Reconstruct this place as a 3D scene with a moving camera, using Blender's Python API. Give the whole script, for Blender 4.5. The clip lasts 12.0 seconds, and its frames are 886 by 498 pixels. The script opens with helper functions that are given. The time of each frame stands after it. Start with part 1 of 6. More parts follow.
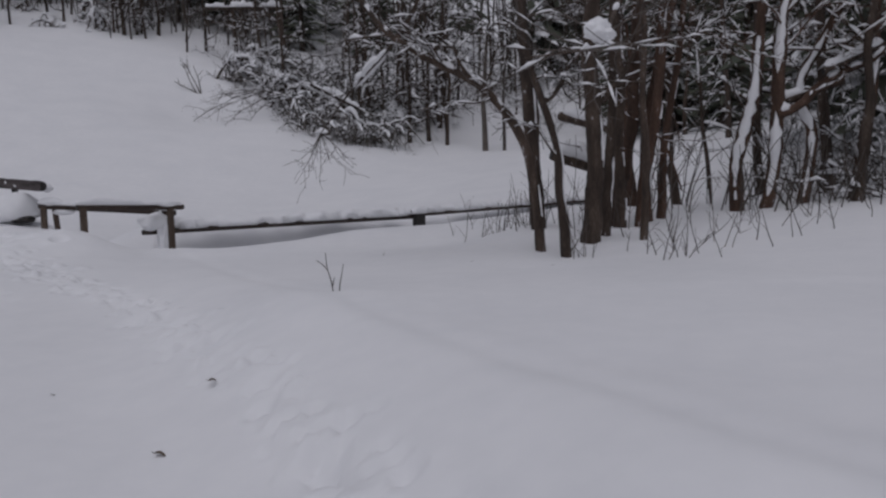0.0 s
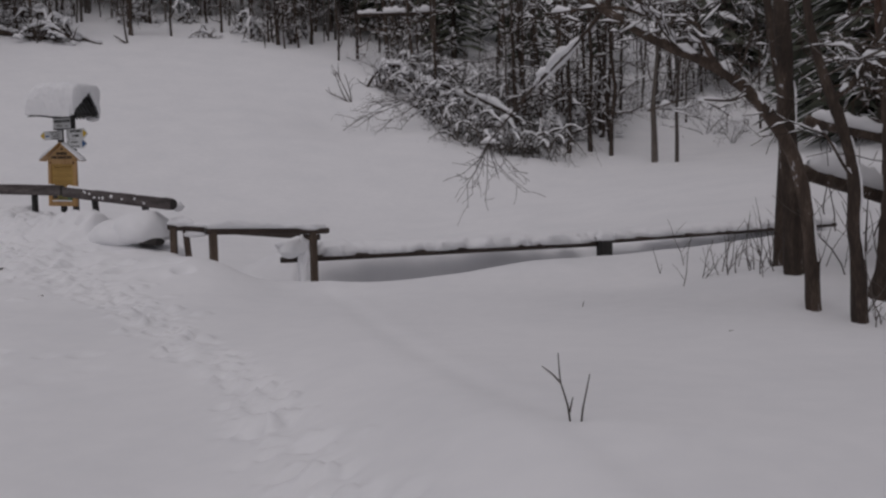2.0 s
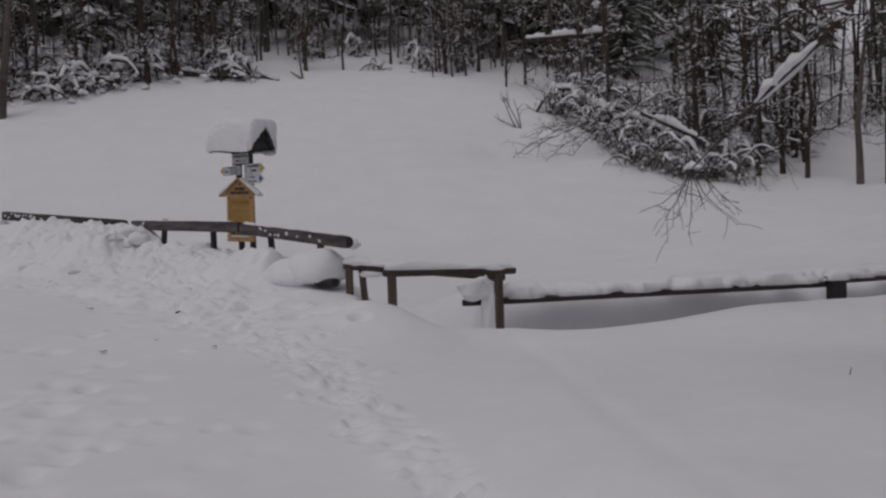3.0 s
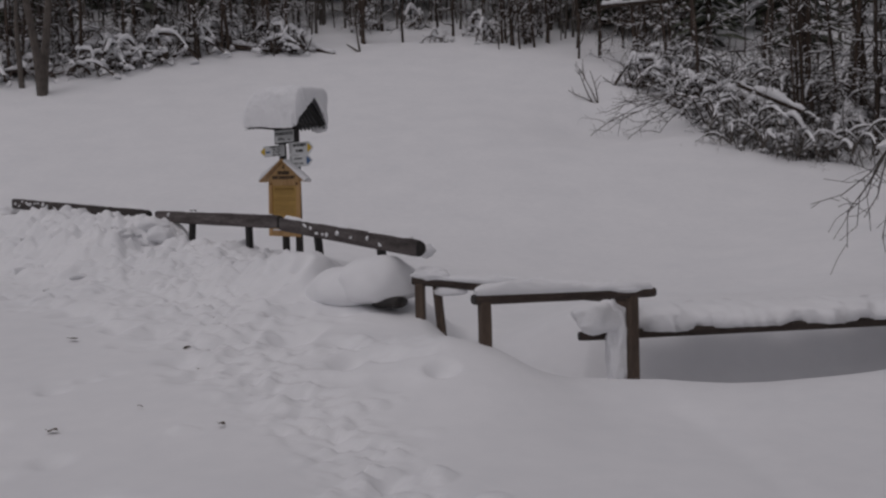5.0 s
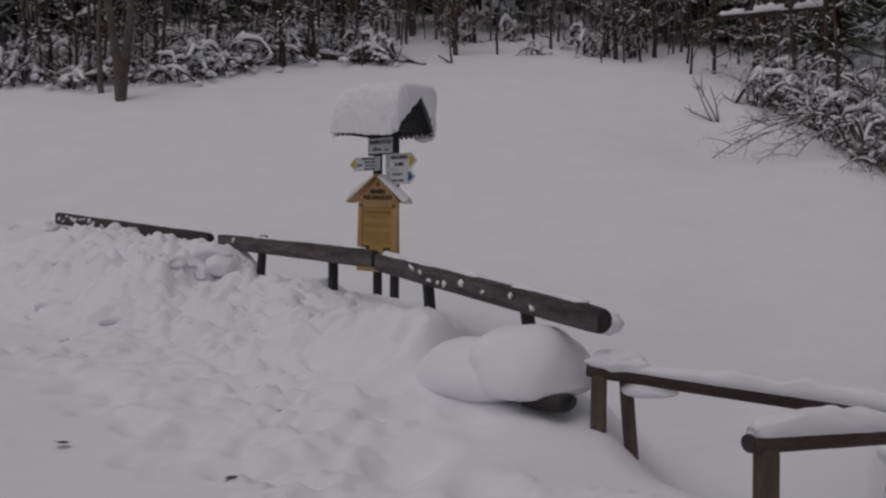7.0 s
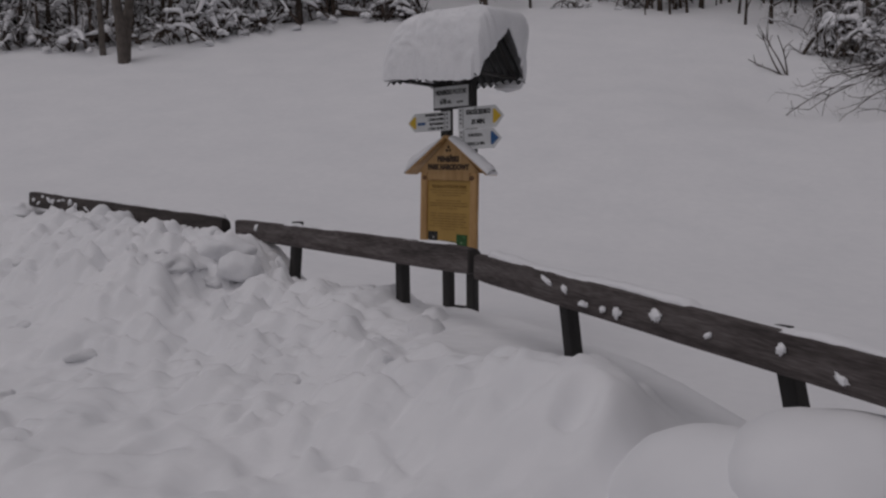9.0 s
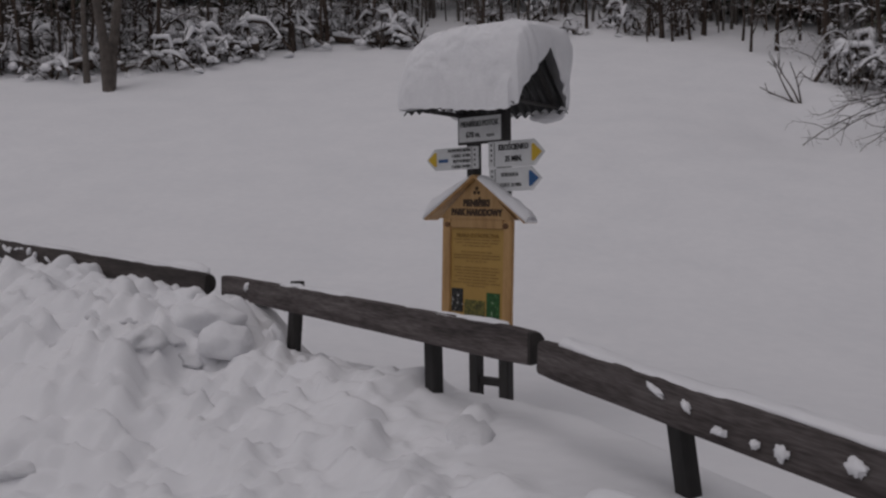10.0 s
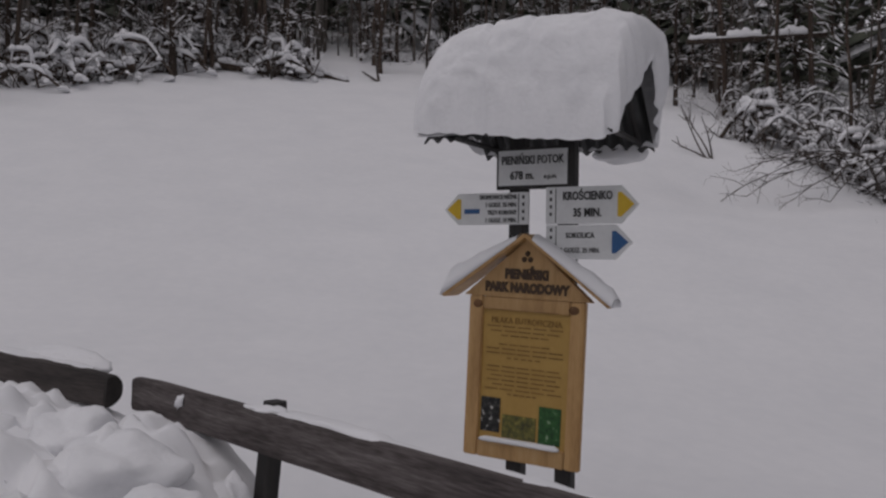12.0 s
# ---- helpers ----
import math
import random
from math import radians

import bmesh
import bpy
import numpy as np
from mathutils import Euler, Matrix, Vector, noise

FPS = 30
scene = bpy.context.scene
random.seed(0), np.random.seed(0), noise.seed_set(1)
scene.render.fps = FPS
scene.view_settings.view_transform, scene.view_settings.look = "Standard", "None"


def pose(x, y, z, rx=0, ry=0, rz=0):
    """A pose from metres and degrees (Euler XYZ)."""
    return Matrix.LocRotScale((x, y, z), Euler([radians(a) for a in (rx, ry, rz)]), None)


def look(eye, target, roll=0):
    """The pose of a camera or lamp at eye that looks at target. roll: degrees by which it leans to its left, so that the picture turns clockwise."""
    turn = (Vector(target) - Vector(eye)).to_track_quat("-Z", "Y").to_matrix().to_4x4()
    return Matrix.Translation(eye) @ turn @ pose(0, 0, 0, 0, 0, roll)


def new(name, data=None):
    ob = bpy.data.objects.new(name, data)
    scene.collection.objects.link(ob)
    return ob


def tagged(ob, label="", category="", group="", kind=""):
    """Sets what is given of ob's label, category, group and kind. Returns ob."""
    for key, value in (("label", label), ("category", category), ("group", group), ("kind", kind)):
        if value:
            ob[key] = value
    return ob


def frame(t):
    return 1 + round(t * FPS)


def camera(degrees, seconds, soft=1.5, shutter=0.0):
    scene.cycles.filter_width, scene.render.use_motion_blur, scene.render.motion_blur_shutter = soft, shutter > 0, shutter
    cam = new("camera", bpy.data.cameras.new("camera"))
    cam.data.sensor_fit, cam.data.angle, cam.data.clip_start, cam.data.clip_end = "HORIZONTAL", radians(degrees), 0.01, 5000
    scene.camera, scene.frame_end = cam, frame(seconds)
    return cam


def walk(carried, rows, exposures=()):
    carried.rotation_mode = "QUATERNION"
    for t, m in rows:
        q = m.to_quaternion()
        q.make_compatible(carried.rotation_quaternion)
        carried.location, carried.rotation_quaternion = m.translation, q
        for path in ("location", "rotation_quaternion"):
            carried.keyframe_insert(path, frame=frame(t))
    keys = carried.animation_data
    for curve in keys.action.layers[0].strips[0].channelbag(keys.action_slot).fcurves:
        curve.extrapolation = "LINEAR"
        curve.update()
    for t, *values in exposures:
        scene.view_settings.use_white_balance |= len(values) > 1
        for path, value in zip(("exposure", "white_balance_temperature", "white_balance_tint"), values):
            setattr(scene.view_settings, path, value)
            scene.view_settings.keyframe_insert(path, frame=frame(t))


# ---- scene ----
cam = camera(55.8, 12.0, soft=2.4)
METRES, EYE, TILT, LEAN, TURN = 16.0, 1.45, -2.5, 0.0, 0.0
ROWS = [
    (0.0, 0.0, 0.0, 0.0, -0.06, -1.97, 1.83),
    (0.5, -0.0063, 0.0417, 0.0058, -0.53, -1.3, 0.0),
    (1.0, -0.0175, 0.0798, 0.0103, 5.72, -1.05, 0.36),
    (1.5, -0.0313, 0.1184, 0.0139, 4.51, -2.45, 0.45),
    (2.0, -0.0444, 0.1558, 0.0177, 9.61, -1.1, 0.86),
    (2.5, -0.0669, 0.1885, 0.0224, 15.79, 0.65, -0.73),
    (3.0, -0.0839, 0.2215, 0.029, 20.65, 0.83, 1.0),
    (3.5, -0.1005, 0.2593, 0.0361, 24.73, -0.1, 0.56),
    (5.5, -0.1999, 0.412, 0.0511, 24.45, -0.56, 0.69),
    (6.0, -0.2288, 0.4463, 0.0542, 27.05, -0.15, -1.22),
    (6.5, -0.2577, 0.4808, 0.0623, 26.66, 0.57, -2.27),
    (7.0, -0.2851, 0.5159, 0.0658, 29.59, 0.76, -1.47),
    (9.0, -0.4037, 0.6346, 0.0785, 30.65, -1.55, -0.68),
    (9.5, -0.4284, 0.6659, 0.0868, 32.13, 0.47, -0.52),
    (10.0, -0.4581, 0.6923, 0.0922, 30.02, 0.33, -0.54),
    (10.5, -0.4856, 0.7207, 0.0968, 29.77, 0.6, -1.29),
    (11.0, -0.5156, 0.7403, 0.0995, 27.34, 1.22, -1.5),
    (11.5, -0.5441, 0.7609, 0.1025, 23.45, 3.25, -0.86),
    (12.0, -0.5702, 0.7789, 0.1078, 20.91, 3.37, -1.81),
]
walk(cam, [(t, pose(0, 0, EYE, TILT, LEAN, TURN) @ pose(METRES * x, METRES * y, METRES * z, 90 + pitch, roll, yaw)) for t, x, y, z, yaw, pitch, roll in ROWS],
     exposures=[(0.0, -0.86, 6100, 16), (0.5, -0.96, 6260, 16), (1.2, -0.91, 6450, 17), (3.5, -0.99, 6450, 17), (5.5, -1.04, 6450, 17), (7.0, -1.03, 6450, 17), (9.0, -1.17, 6450, 17), (10.5, -1.00, 6440, 17), (11.0, -0.96, 6440, 17), (12.0, -0.94, 6440, 17)])

# ---- light: overcast winter sky ----
world = bpy.data.worlds.new("world")
scene.world = world
world.use_nodes = True
wn, wl = world.node_tree.nodes, world.node_tree.links
sky = wn.new("ShaderNodeTexSky")
sky.sky_type, sky.sun_disc = "NISHITA", False
sky.sun_elevation, sky.sun_rotation = radians(68), radians(195)
sky.air_density, sky.dust_density = 1.0, 4.0
grey = wn.new("ShaderNodeHueSaturation")
grey.inputs["Saturation"].default_value = 0.18
wl.new(sky.outputs[0], grey.inputs["Color"])
wl.new(grey.outputs[0], wn["Background"].inputs["Color"])
wn["Background"].inputs["Strength"].default_value = 0.10
sun = new("sun", bpy.data.lights.new("sun", "SUN"))
sun.data.energy, sun.data.angle, sun.data.color = 0.6, radians(120), (1.0, 0.97, 0.94)
sun.matrix_basis = look((0, 0, 30), (3.1, 11.7, 0))


# ---- materials ----
def material(name, rough, metallic=0.0):
    m = bpy.data.materials.new(name)
    m.use_nodes = True
    b = m.node_tree.nodes["Principled BSDF"]
    b.inputs["Roughness"].default_value, b.inputs["Metallic"].default_value = rough, metallic
    return m, m.node_tree.nodes, m.node_tree.links, b


def noisy(name, stops, scale, rough=0.85, stretch=(1, 1, 1), bump=0.0, bump_scale=None, detail=6.0, fine=0.35, distance=0.01, metallic=0.0, spread=0.12):
    """Colour ramp over two scales of noise in the object's own space, with relief and a shift from piece to piece."""
    m, n, l, b = material(name, rough, metallic)
    tc, mp = n.new("ShaderNodeTexCoord"), n.new("ShaderNodeMapping")
    mp.inputs["Scale"].default_value = stretch
    l.new(tc.outputs["Object"], mp.inputs["Vector"])
    n1, n2 = n.new("ShaderNodeTexNoise"), n.new("ShaderNodeTexNoise")
    for t, s in ((n1, scale), (n2, scale * 7.3)):
        t.inputs["Scale"].default_value, t.inputs["Detail"].default_value = s, detail
        l.new(mp.outputs[0], t.inputs["Vector"])
    mix = n.new("ShaderNodeMix")
    mix.inputs[0].default_value = fine
    l.new(n1.outputs["Fac"], mix.inputs[2]), l.new(n2.outputs["Fac"], mix.inputs[3])
    ramp = n.new("ShaderNodeValToRGB")
    while len(ramp.color_ramp.elements) < len(stops):
        ramp.color_ramp.elements.new(0.5)
    for e, (p, c) in zip(ramp.color_ramp.elements, stops):
        e.position, e.color = p, (*c, 1)
    l.new(mix.outputs[0], ramp.inputs[0])
    info, hsv, mul = n.new("ShaderNodeObjectInfo"), n.new("ShaderNodeHueSaturation"), n.new("ShaderNodeMapRange")
    mul.inputs["To Min"].default_value, mul.inputs["To Max"].default_value = 1 - spread, 1 + spread
    l.new(info.outputs["Random"], mul.inputs["Value"])
    l.new(mul.outputs[0], hsv.inputs["Value"])
    l.new(ramp.outputs[0], hsv.inputs["Color"])
    l.new(hsv.outputs[0], b.inputs["Base Color"])
    if bump:
        bp = n.new("ShaderNodeBump")
        bp.inputs["Strength"].default_value, bp.inputs["Distance"].default_value = bump, distance
        l.new(mix.outputs[0], bp.inputs["Height"])
        l.new(bp.outputs[0], b.inputs["Normal"])
    return m


SNOW = noisy("snow", [(0.3, (0.77, 0.775, 0.795)), (0.7, (0.84, 0.84, 0.855))], 0.8, 0.9, bump=0.05, distance=0.02, spread=0.0, fine=0.4, detail=3.0)
CLOD = noisy("loose_snow", [(0.3, (0.77, 0.775, 0.795)), (0.7, (0.85, 0.85, 0.865))], 6, 0.9, bump=0.5, distance=0.02, spread=0.02, fine=0.4)
BARK = noisy("brown_bark", [(0.3, (0.017, 0.013, 0.010)), (0.5, (0.052, 0.036, 0.027)), (0.64, (0.101, 0.075, 0.058)), (0.665, (0.55, 0.55, 0.57))], 9, 0.92, (1, 1, 0.25), 0.9, distance=0.02, spread=0.25)
REDBARK = noisy("reddish_bark", [(0.3, (0.022, 0.013, 0.009)), (0.5, (0.070, 0.040, 0.027)), (0.64, (0.124, 0.075, 0.053)), (0.665, (0.55, 0.55, 0.57))], 9, 0.92, (1, 1, 0.25), 0.9, distance=0.02, spread=0.2)
TWIG = noisy("dry_twig", [(0.3, (0.044, 0.038, 0.033)), (0.7, (0.124, 0.104, 0.091))], 5, 0.9, spread=0.3)
NEEDLE = noisy("spruce_needles", [(0.3, (0.038, 0.046, 0.034)), (0.7, (0.101, 0.108, 0.078))], 3, 0.9, spread=0.2)
GREYBARK = noisy("grey_bark", [(0.3, (0.041, 0.035, 0.031)), (0.5, (0.101, 0.089, 0.078)), (0.7, (0.176, 0.158, 0.142))], 4, 0.92, (1, 1, 0.3), spread=0.3)
LOGWOOD = noisy("weathered_log", [(0.30, (0.019, 0.015, 0.015)), (0.44, (0.058, 0.047, 0.045)), (0.58, (0.112, 0.096, 0.093)), (0.72, (0.18, 0.162, 0.158))], 5, 0.85, (0.35, 3, 3), 0.7, distance=0.012, spread=0.15, fine=0.45)
WETLOG = noisy("wet_dark_log", [(0.30, (0.016, 0.013, 0.012)), (0.46, (0.040, 0.032, 0.029)), (0.60, (0.070, 0.058, 0.053)), (0.74, (0.12, 0.102, 0.096))], 5, 0.7, (0.35, 3, 3), 0.7, distance=0.012, spread=0.1, fine=0.45)
RAILWOOD = noisy("wet_brown_wood", [(0.28, (0.020, 0.014, 0.011)), (0.5, (0.042, 0.029, 0.023)), (0.75, (0.085, 0.060, 0.046))], 5, 0.8, (0.4, 3, 3), 0.7, distance=0.01, spread=0.15, fine=0.45)
POSTWOOD = noisy("brown_post_wood", [(0.28, (0.04, 0.028, 0.021)), (0.5, (0.085, 0.06, 0.044)), (0.75, (0.15, 0.11, 0.08))], 5, 0.85, (3, 3, 0.4), 0.7, distance=0.01, spread=0.15, fine=0.45)
ENDWOOD = noisy("wet_end_grain", [(0.3, (0.012, 0.010, 0.010)), (0.7, (0.04, 0.034, 0.03))], 20, 0.7, bump=0.4, distance=0.005)
BLACKWOOD = noisy("black_stained_wood", [(0.3, (0.012, 0.011, 0.011)), (0.7, (0.035, 0.032, 0.030))], 6, 0.7, (3, 3, 0.3), 0.4, distance=0.004)
PINE = noisy("varnished_pine", [(0.28, (0.27, 0.145, 0.052)), (0.5, (0.44, 0.265, 0.108)), (0.75, (0.53, 0.345, 0.165))], 4, 0.5, (4, 4, 0.5), 0.3, distance=0.003, spread=0.10)
KNOT = noisy("dark_knot", [(0.3, (0.10, 0.045, 0.016)), (0.7, (0.18, 0.085, 0.03))], 30, 0.6)
OCHRE = noisy("ochre_panel", [(0.3, (0.39, 0.235, 0.058)), (0.7, (0.47, 0.295, 0.080))], 5, 0.55, spread=0.0)
INKBROWN = noisy("burnt_lettering", [(0.3, (0.035, 0.02, 0.012)), (0.7, (0.07, 0.04, 0.02))], 40, 0.7)
INKSOFT = noisy("brown_print", [(0.3, (0.22, 0.12, 0.03)), (0.7, (0.28, 0.16, 0.04))], 40, 0.6)
INK = noisy("black_lettering", [(0.3, (0.012, 0.012, 0.012)), (0.7, (0.03, 0.03, 0.03))], 40, 0.5)
WHITE = noisy("white_sign_paint", [(0.3, (0.62, 0.63, 0.63)), (0.7, (0.76, 0.77, 0.77))], 6, 0.45, spread=0.03)
YELLOW = noisy("yellow_sign_paint", [(0.3, (0.66, 0.42, 0.015)), (0.7, (0.74, 0.49, 0.03))], 12, 0.45)
BLUE = noisy("blue_sign_paint", [(0.3, (0.02, 0.09, 0.24)), (0.7, (0.03, 0.12, 0.30))], 12, 0.45)
SHEET = noisy("dark_roof_sheet", [(0.3, (0.010, 0.011, 0.011)), (0.7, (0.028, 0.029, 0.029))], 8, 0.45, bump=0.1, distance=0.003)
PHOTODARK = noisy("dark_flower_photo", [(0.45, (0.012, 0.012, 0.012)), (0.60, (0.05, 0.05, 0.045)), (0.66, (0.55, 0.55, 0.52))], 38, 0.4, fine=0.1, spread=0)
PHOTOOLIVE = noisy("olive_plant_photo", [(0.35, (0.03, 0.035, 0.02)), (0.55, (0.14, 0.13, 0.03)), (0.72, (0.4, 0.33, 0.08))], 38, 0.4, fine=0.3, spread=0)
PHOTOGREEN = noisy("green_plant_photo", [(0.35, (0.012, 0.05, 0.015)), (0.6, (0.03, 0.12, 0.03)), (0.70, (0.4, 0.5, 0.35))], 38, 0.4, fine=0.15, spread=0)
LEAF = noisy("dead_leaf", [(0.3, (0.05, 0.032, 0.02)), (0.7, (0.11, 0.075, 0.045))], 30, 0.8, spread=0.3)


# ---- mesh helpers ----
class Shape:
    """Vertices and faces that grow into one mesh."""

    def __init__(self):
        self.v, self.f, self.k = [], [], []

    def tube(self, pts, radii, n=6, k=0, cap=True, rough=0.0):
        base = len(self.v)
        ref = Vector((0.31, 0.87, 0.11))
        for i, p in enumerate(pts):
            d = (pts[min(i + 1, len(pts) - 1)] - pts[max(i - 1, 0)]).normalized()
            a = d.cross(ref)
            if a.length < 1e-3:
                a = d.cross(Vector((1, 0, 0)))
            a.normalize()
            b = d.cross(a)
            for j in range(n):
                w = 2 * math.pi * j / n
                g = 1 + rough * (noise.noise(Vector((p.z * 3.0 + p.x * 5, math.cos(w) * 1.4, math.sin(w) * 1.4))) + 0.5 * noise.noise(Vector((p.z * 9.0, math.cos(w) * 3 + p.x * 7, math.sin(w) * 3)))) if rough else 1.0
                self.v.append(p + (a * math.cos(w) + b * math.sin(w)) * (radii[i] * g))
        for i in range(len(pts) - 1):
            for j in range(n):
                q = base + i * n
                self.f.append((q + j, q + (j + 1) % n, q + n + (j + 1) % n, q + n + j))
                self.k.append(k)
        if cap and n > 3:
            self.f.append(tuple(base + j for j in range(n))), self.k.append(k)
            self.f.append(tuple(base + (len(pts) - 1) * n + n - 1 - j for j in range(n))), self.k.append(k)

    def snow(self, pts, widths, heights, lift, n=4, k=0):
        """A strip of snow, rounded on top, that lies along a line."""
        base = len(self.v)
        for i, p in enumerate(pts):
            d = pts[min(i + 1, len(pts) - 1)] - pts[max(i - 1, 0)]
            s = Vector((d.y, -d.x, 0))
            s = s.normalized() if s.length > 1e-4 else Vector((1, 0, 0))
            q = p + Vector((0, 0, lift[i]))
            for j in range(n + 1):
                w = math.pi * j / n
                self.v.append(q + s * (widths[i] * math.cos(w)) + Vector((0, 0, heights[i] * math.sin(w))))
        m = n + 1
        for i in range(len(pts) - 1):
            for j in range(m):
                q = base + i * m
                self.f.append((q + j, q + (j + 1) % m, q + m + (j + 1) % m, q + m + j))
                self.k.append(k)
        self.f.append(tuple(base + j for j in range(m))), self.k.append(k)
        self.f.append(tuple(base + (len(pts) - 1) * m + n - j for j in range(m))), self.k.append(k)

    def box(self, c, size, m=None, bevel=0.0, k=0):
        bm = bmesh.new()
        bmesh.ops.create_cube(bm, size=1, matrix=Matrix.Translation(c) @ Matrix.Diagonal((*size, 1)))
        if bevel:
            bmesh.ops.bevel(bm, geom=bm.edges[:], offset=bevel, segments=2, affect="EDGES")
        self.take(bm, m, k)

    def take(self, bm, m=None, k=0):
        base = len(self.v)
        bm.verts.index_update()
        self.v += [(m @ v.co) if m else v.co.copy() for v in bm.verts]
        for f in bm.faces:
            self.f.append(tuple(base + v.index for v in f.verts)), self.k.append(k)
        bm.free()

    def mesh(self, name, mats, smooth=True):
        me = bpy.data.meshes.new(name)
        me.from_pydata([tuple(v) for v in self.v], [], self.f)
        for m in mats:
            me.materials.append(m)
        if len(mats) > 1:
            me.polygons.foreach_set("material_index", self.k)
        if smooth:
            me.polygons.foreach_set("use_smooth", [True] * len(me.polygons))
        me.update()
        return me


def part(name, shape, mat, parent, label="", smooth=True):
    ob = new(name, shape.mesh(name, mat if isinstance(mat, list) else [mat], smooth) if isinstance(shape, Shape) else shape)
    ob.parent = parent
    return tagged(ob, label)


def thing(name, m, label, category, group="", kind=""):
    ob = new(name)
    ob.empty_display_size = 0.2
    ob.matrix_basis = m
    return tagged(ob, label, category, group, kind)


def sharp(ob, angle=35):
    """Flat where edges are sharp."""
    ob.data.set_sharp_from_angle(angle=radians(angle))
    return ob


def smooth01(a, b, t):
    t = np.clip((t - a) / (b - a), 0, 1)
    return t * t * (3 - 2 * t)


# ---- the lie of the land ----
EDGE_X = [-60, -15, -8.8, -6.2, -4.8, -0.4, 6, 60]
EDGE_Y = [22, 16.3, 14.9, 13.4, 13.3, 15.6, 18.5, 40]
CREST_Y = [-40, 1.0, 2.5, 3.2, 4.0, 4.5, 5.3, 7.2, 9.2, 11.1, 12.6, 40]
CREST_X = [8, 2.2, 1.05, 0.67, 0.16, -0.12, -0.58, -1.53, -2.5, -3.3, -4.2, -12]


def smoothmax(a, b, k):
    h = np.clip(0.5 + 0.5 * (a - b) / k, 0, 1)
    return b + (a - b) * h + k * h * (1 - h)


def land(x, y):
    """Height of the snow without its small lumps; x and y are arrays or numbers."""
    u = x - np.interp(y, CREST_Y, CREST_X)
    path = -0.15 + 0.06 * y - 0.045 * x
    bank = 0.68 + np.where(y < 5.8, 0.035, -0.02) * (y - 5.8) + 0.02 * (x + 0.8) - 0.018 * np.exp(-((u - 0.06) ** 2) / 0.02) - 0.02 * smooth01(0.0, 0.5, u) + 0.06 * np.maximum(u - 4.0, 0) * smooth01(0, 12, y)
    bank = bank + 0.20 * smooth01(-3.0, -0.6, x) * (1 - smooth01(2.5, 5, x)) * smooth01(11.5, 14.0, y)
    bank = bank + 0.10 * np.exp(-((x + 1.7) ** 2 + (y - 13.5) ** 2) / 1.2)
    s = smooth01(-1.8, 0.0, u) * (1 - smooth01(12.5, 14.5, y) * smooth01(-5, -6.5, x))
    near = path * (1 - s) + bank * s
    near = near + 0.07 * np.exp(-((x + 0.77) ** 2 + (y - 5.8) ** 2) / 0.5)
    near = near + 0.20 * np.exp(-((x + 5.2) ** 2 + (y - 11.65) ** 2) / 0.6) + 0.13 * np.exp(-((x + 2.9) ** 2 + (y - 12.7) ** 2) / 1.0)
    near = near + 0.16 * np.exp(-((x + 4.15) ** 2 + (y - 12.5) ** 2) / 0.4)
    near = near + 0.24 * np.exp(-((x - 1.25) ** 2 + (y - 11.2) ** 2) / 0.9) - 0.07 * np.exp(-((x - 1.4) ** 2 + (y - 9.2) ** 2) / 0.4)
    d = y - np.interp(x, EDGE_X, EDGE_Y)
    # heaped snow beside the path, along the rail
    high = smooth01(-10.95, -11.45, x)
    heap = smooth01(-2.8 + 0.4 * high, -0.1 - 0.6 * high, d) * (1 - smooth01(0.1, 0.9, d)) * smooth01(-5.8, -8.0, x) * (1 + 0.6 * high)
    near = near + (0.30 + 0.06 * high) * heap
    t = np.clip(((x + 9.0) * 1.35 - (y - 13.80) * 0.40) / 1.98, 0, 1)
    off = np.hypot(x + 9.0 - 1.35 * t, y - 13.80 + 0.40 * t)
    near = near + 0.30 * np.exp(-(off / 0.42) ** 2) * smooth01(-7.32, -7.58, x) * (0.45 + 0.55 * t)
    floor = 0.45 - 0.085 * (x + 4.6)
    floor = np.where(x > -4.6, 0.38 + 0.02 * (x + 4.6) + 0.07 * (1 - smooth01(-4.6, -3.4, x)), floor)
    hill = -8.02 - 0.1945 * x + 0.318 * y
    hill = hill - 0.85 * np.exp(-((x + 9.8) ** 2 / 5 + (y - 34.8) ** 2 / 6)) - 0.75 * np.exp(-((x + 3.2) ** 2 / 8 + (y - 36.5) ** 2 / 9))
    right = 0.52 + 0.10 * (x - 4) + 0.106 * (y - 12) + 0.08 * np.maximum(x - 5, 0)
    back = 3.0 + 0.35 * (y - 38)
    far = smoothmax(smoothmax(smoothmax(floor, hill, 1.2), right, 0.4), back, 1.5)
    wide = smooth01(-6.6, -5.7, x)
    reach = smooth01(-5.5, -4.3, x)
    s = smooth01(0.1 - 1.2 * wide - 0.9 * reach + 1.2 * smooth01(-3.2, -0.5, x), 1.3 - 1.0 * wide, d)
    z = near * (1 - s) + far * s
    # the hollow of the stream below the beam, and the bank behind it
    lie = smooth01(-6.2, -4.8, x) * (1 - smooth01(3.5, 6, x)) * (1 - 0.55 * smooth01(-2.6, -0.3, x))
    z = z + lie * (0.42 * smooth01(0.35, 0.85, d) * (1 - smooth01(2.0, 6.0, d)) - 0.30 * np.exp(-((d - 0.02) ** 2) / 0.10))
    return np.minimum(z, 0.25 * z + 30)


def ground_z(x, y):
    return float(land(np.array([float(x)]), np.array([float(y)]))[0])


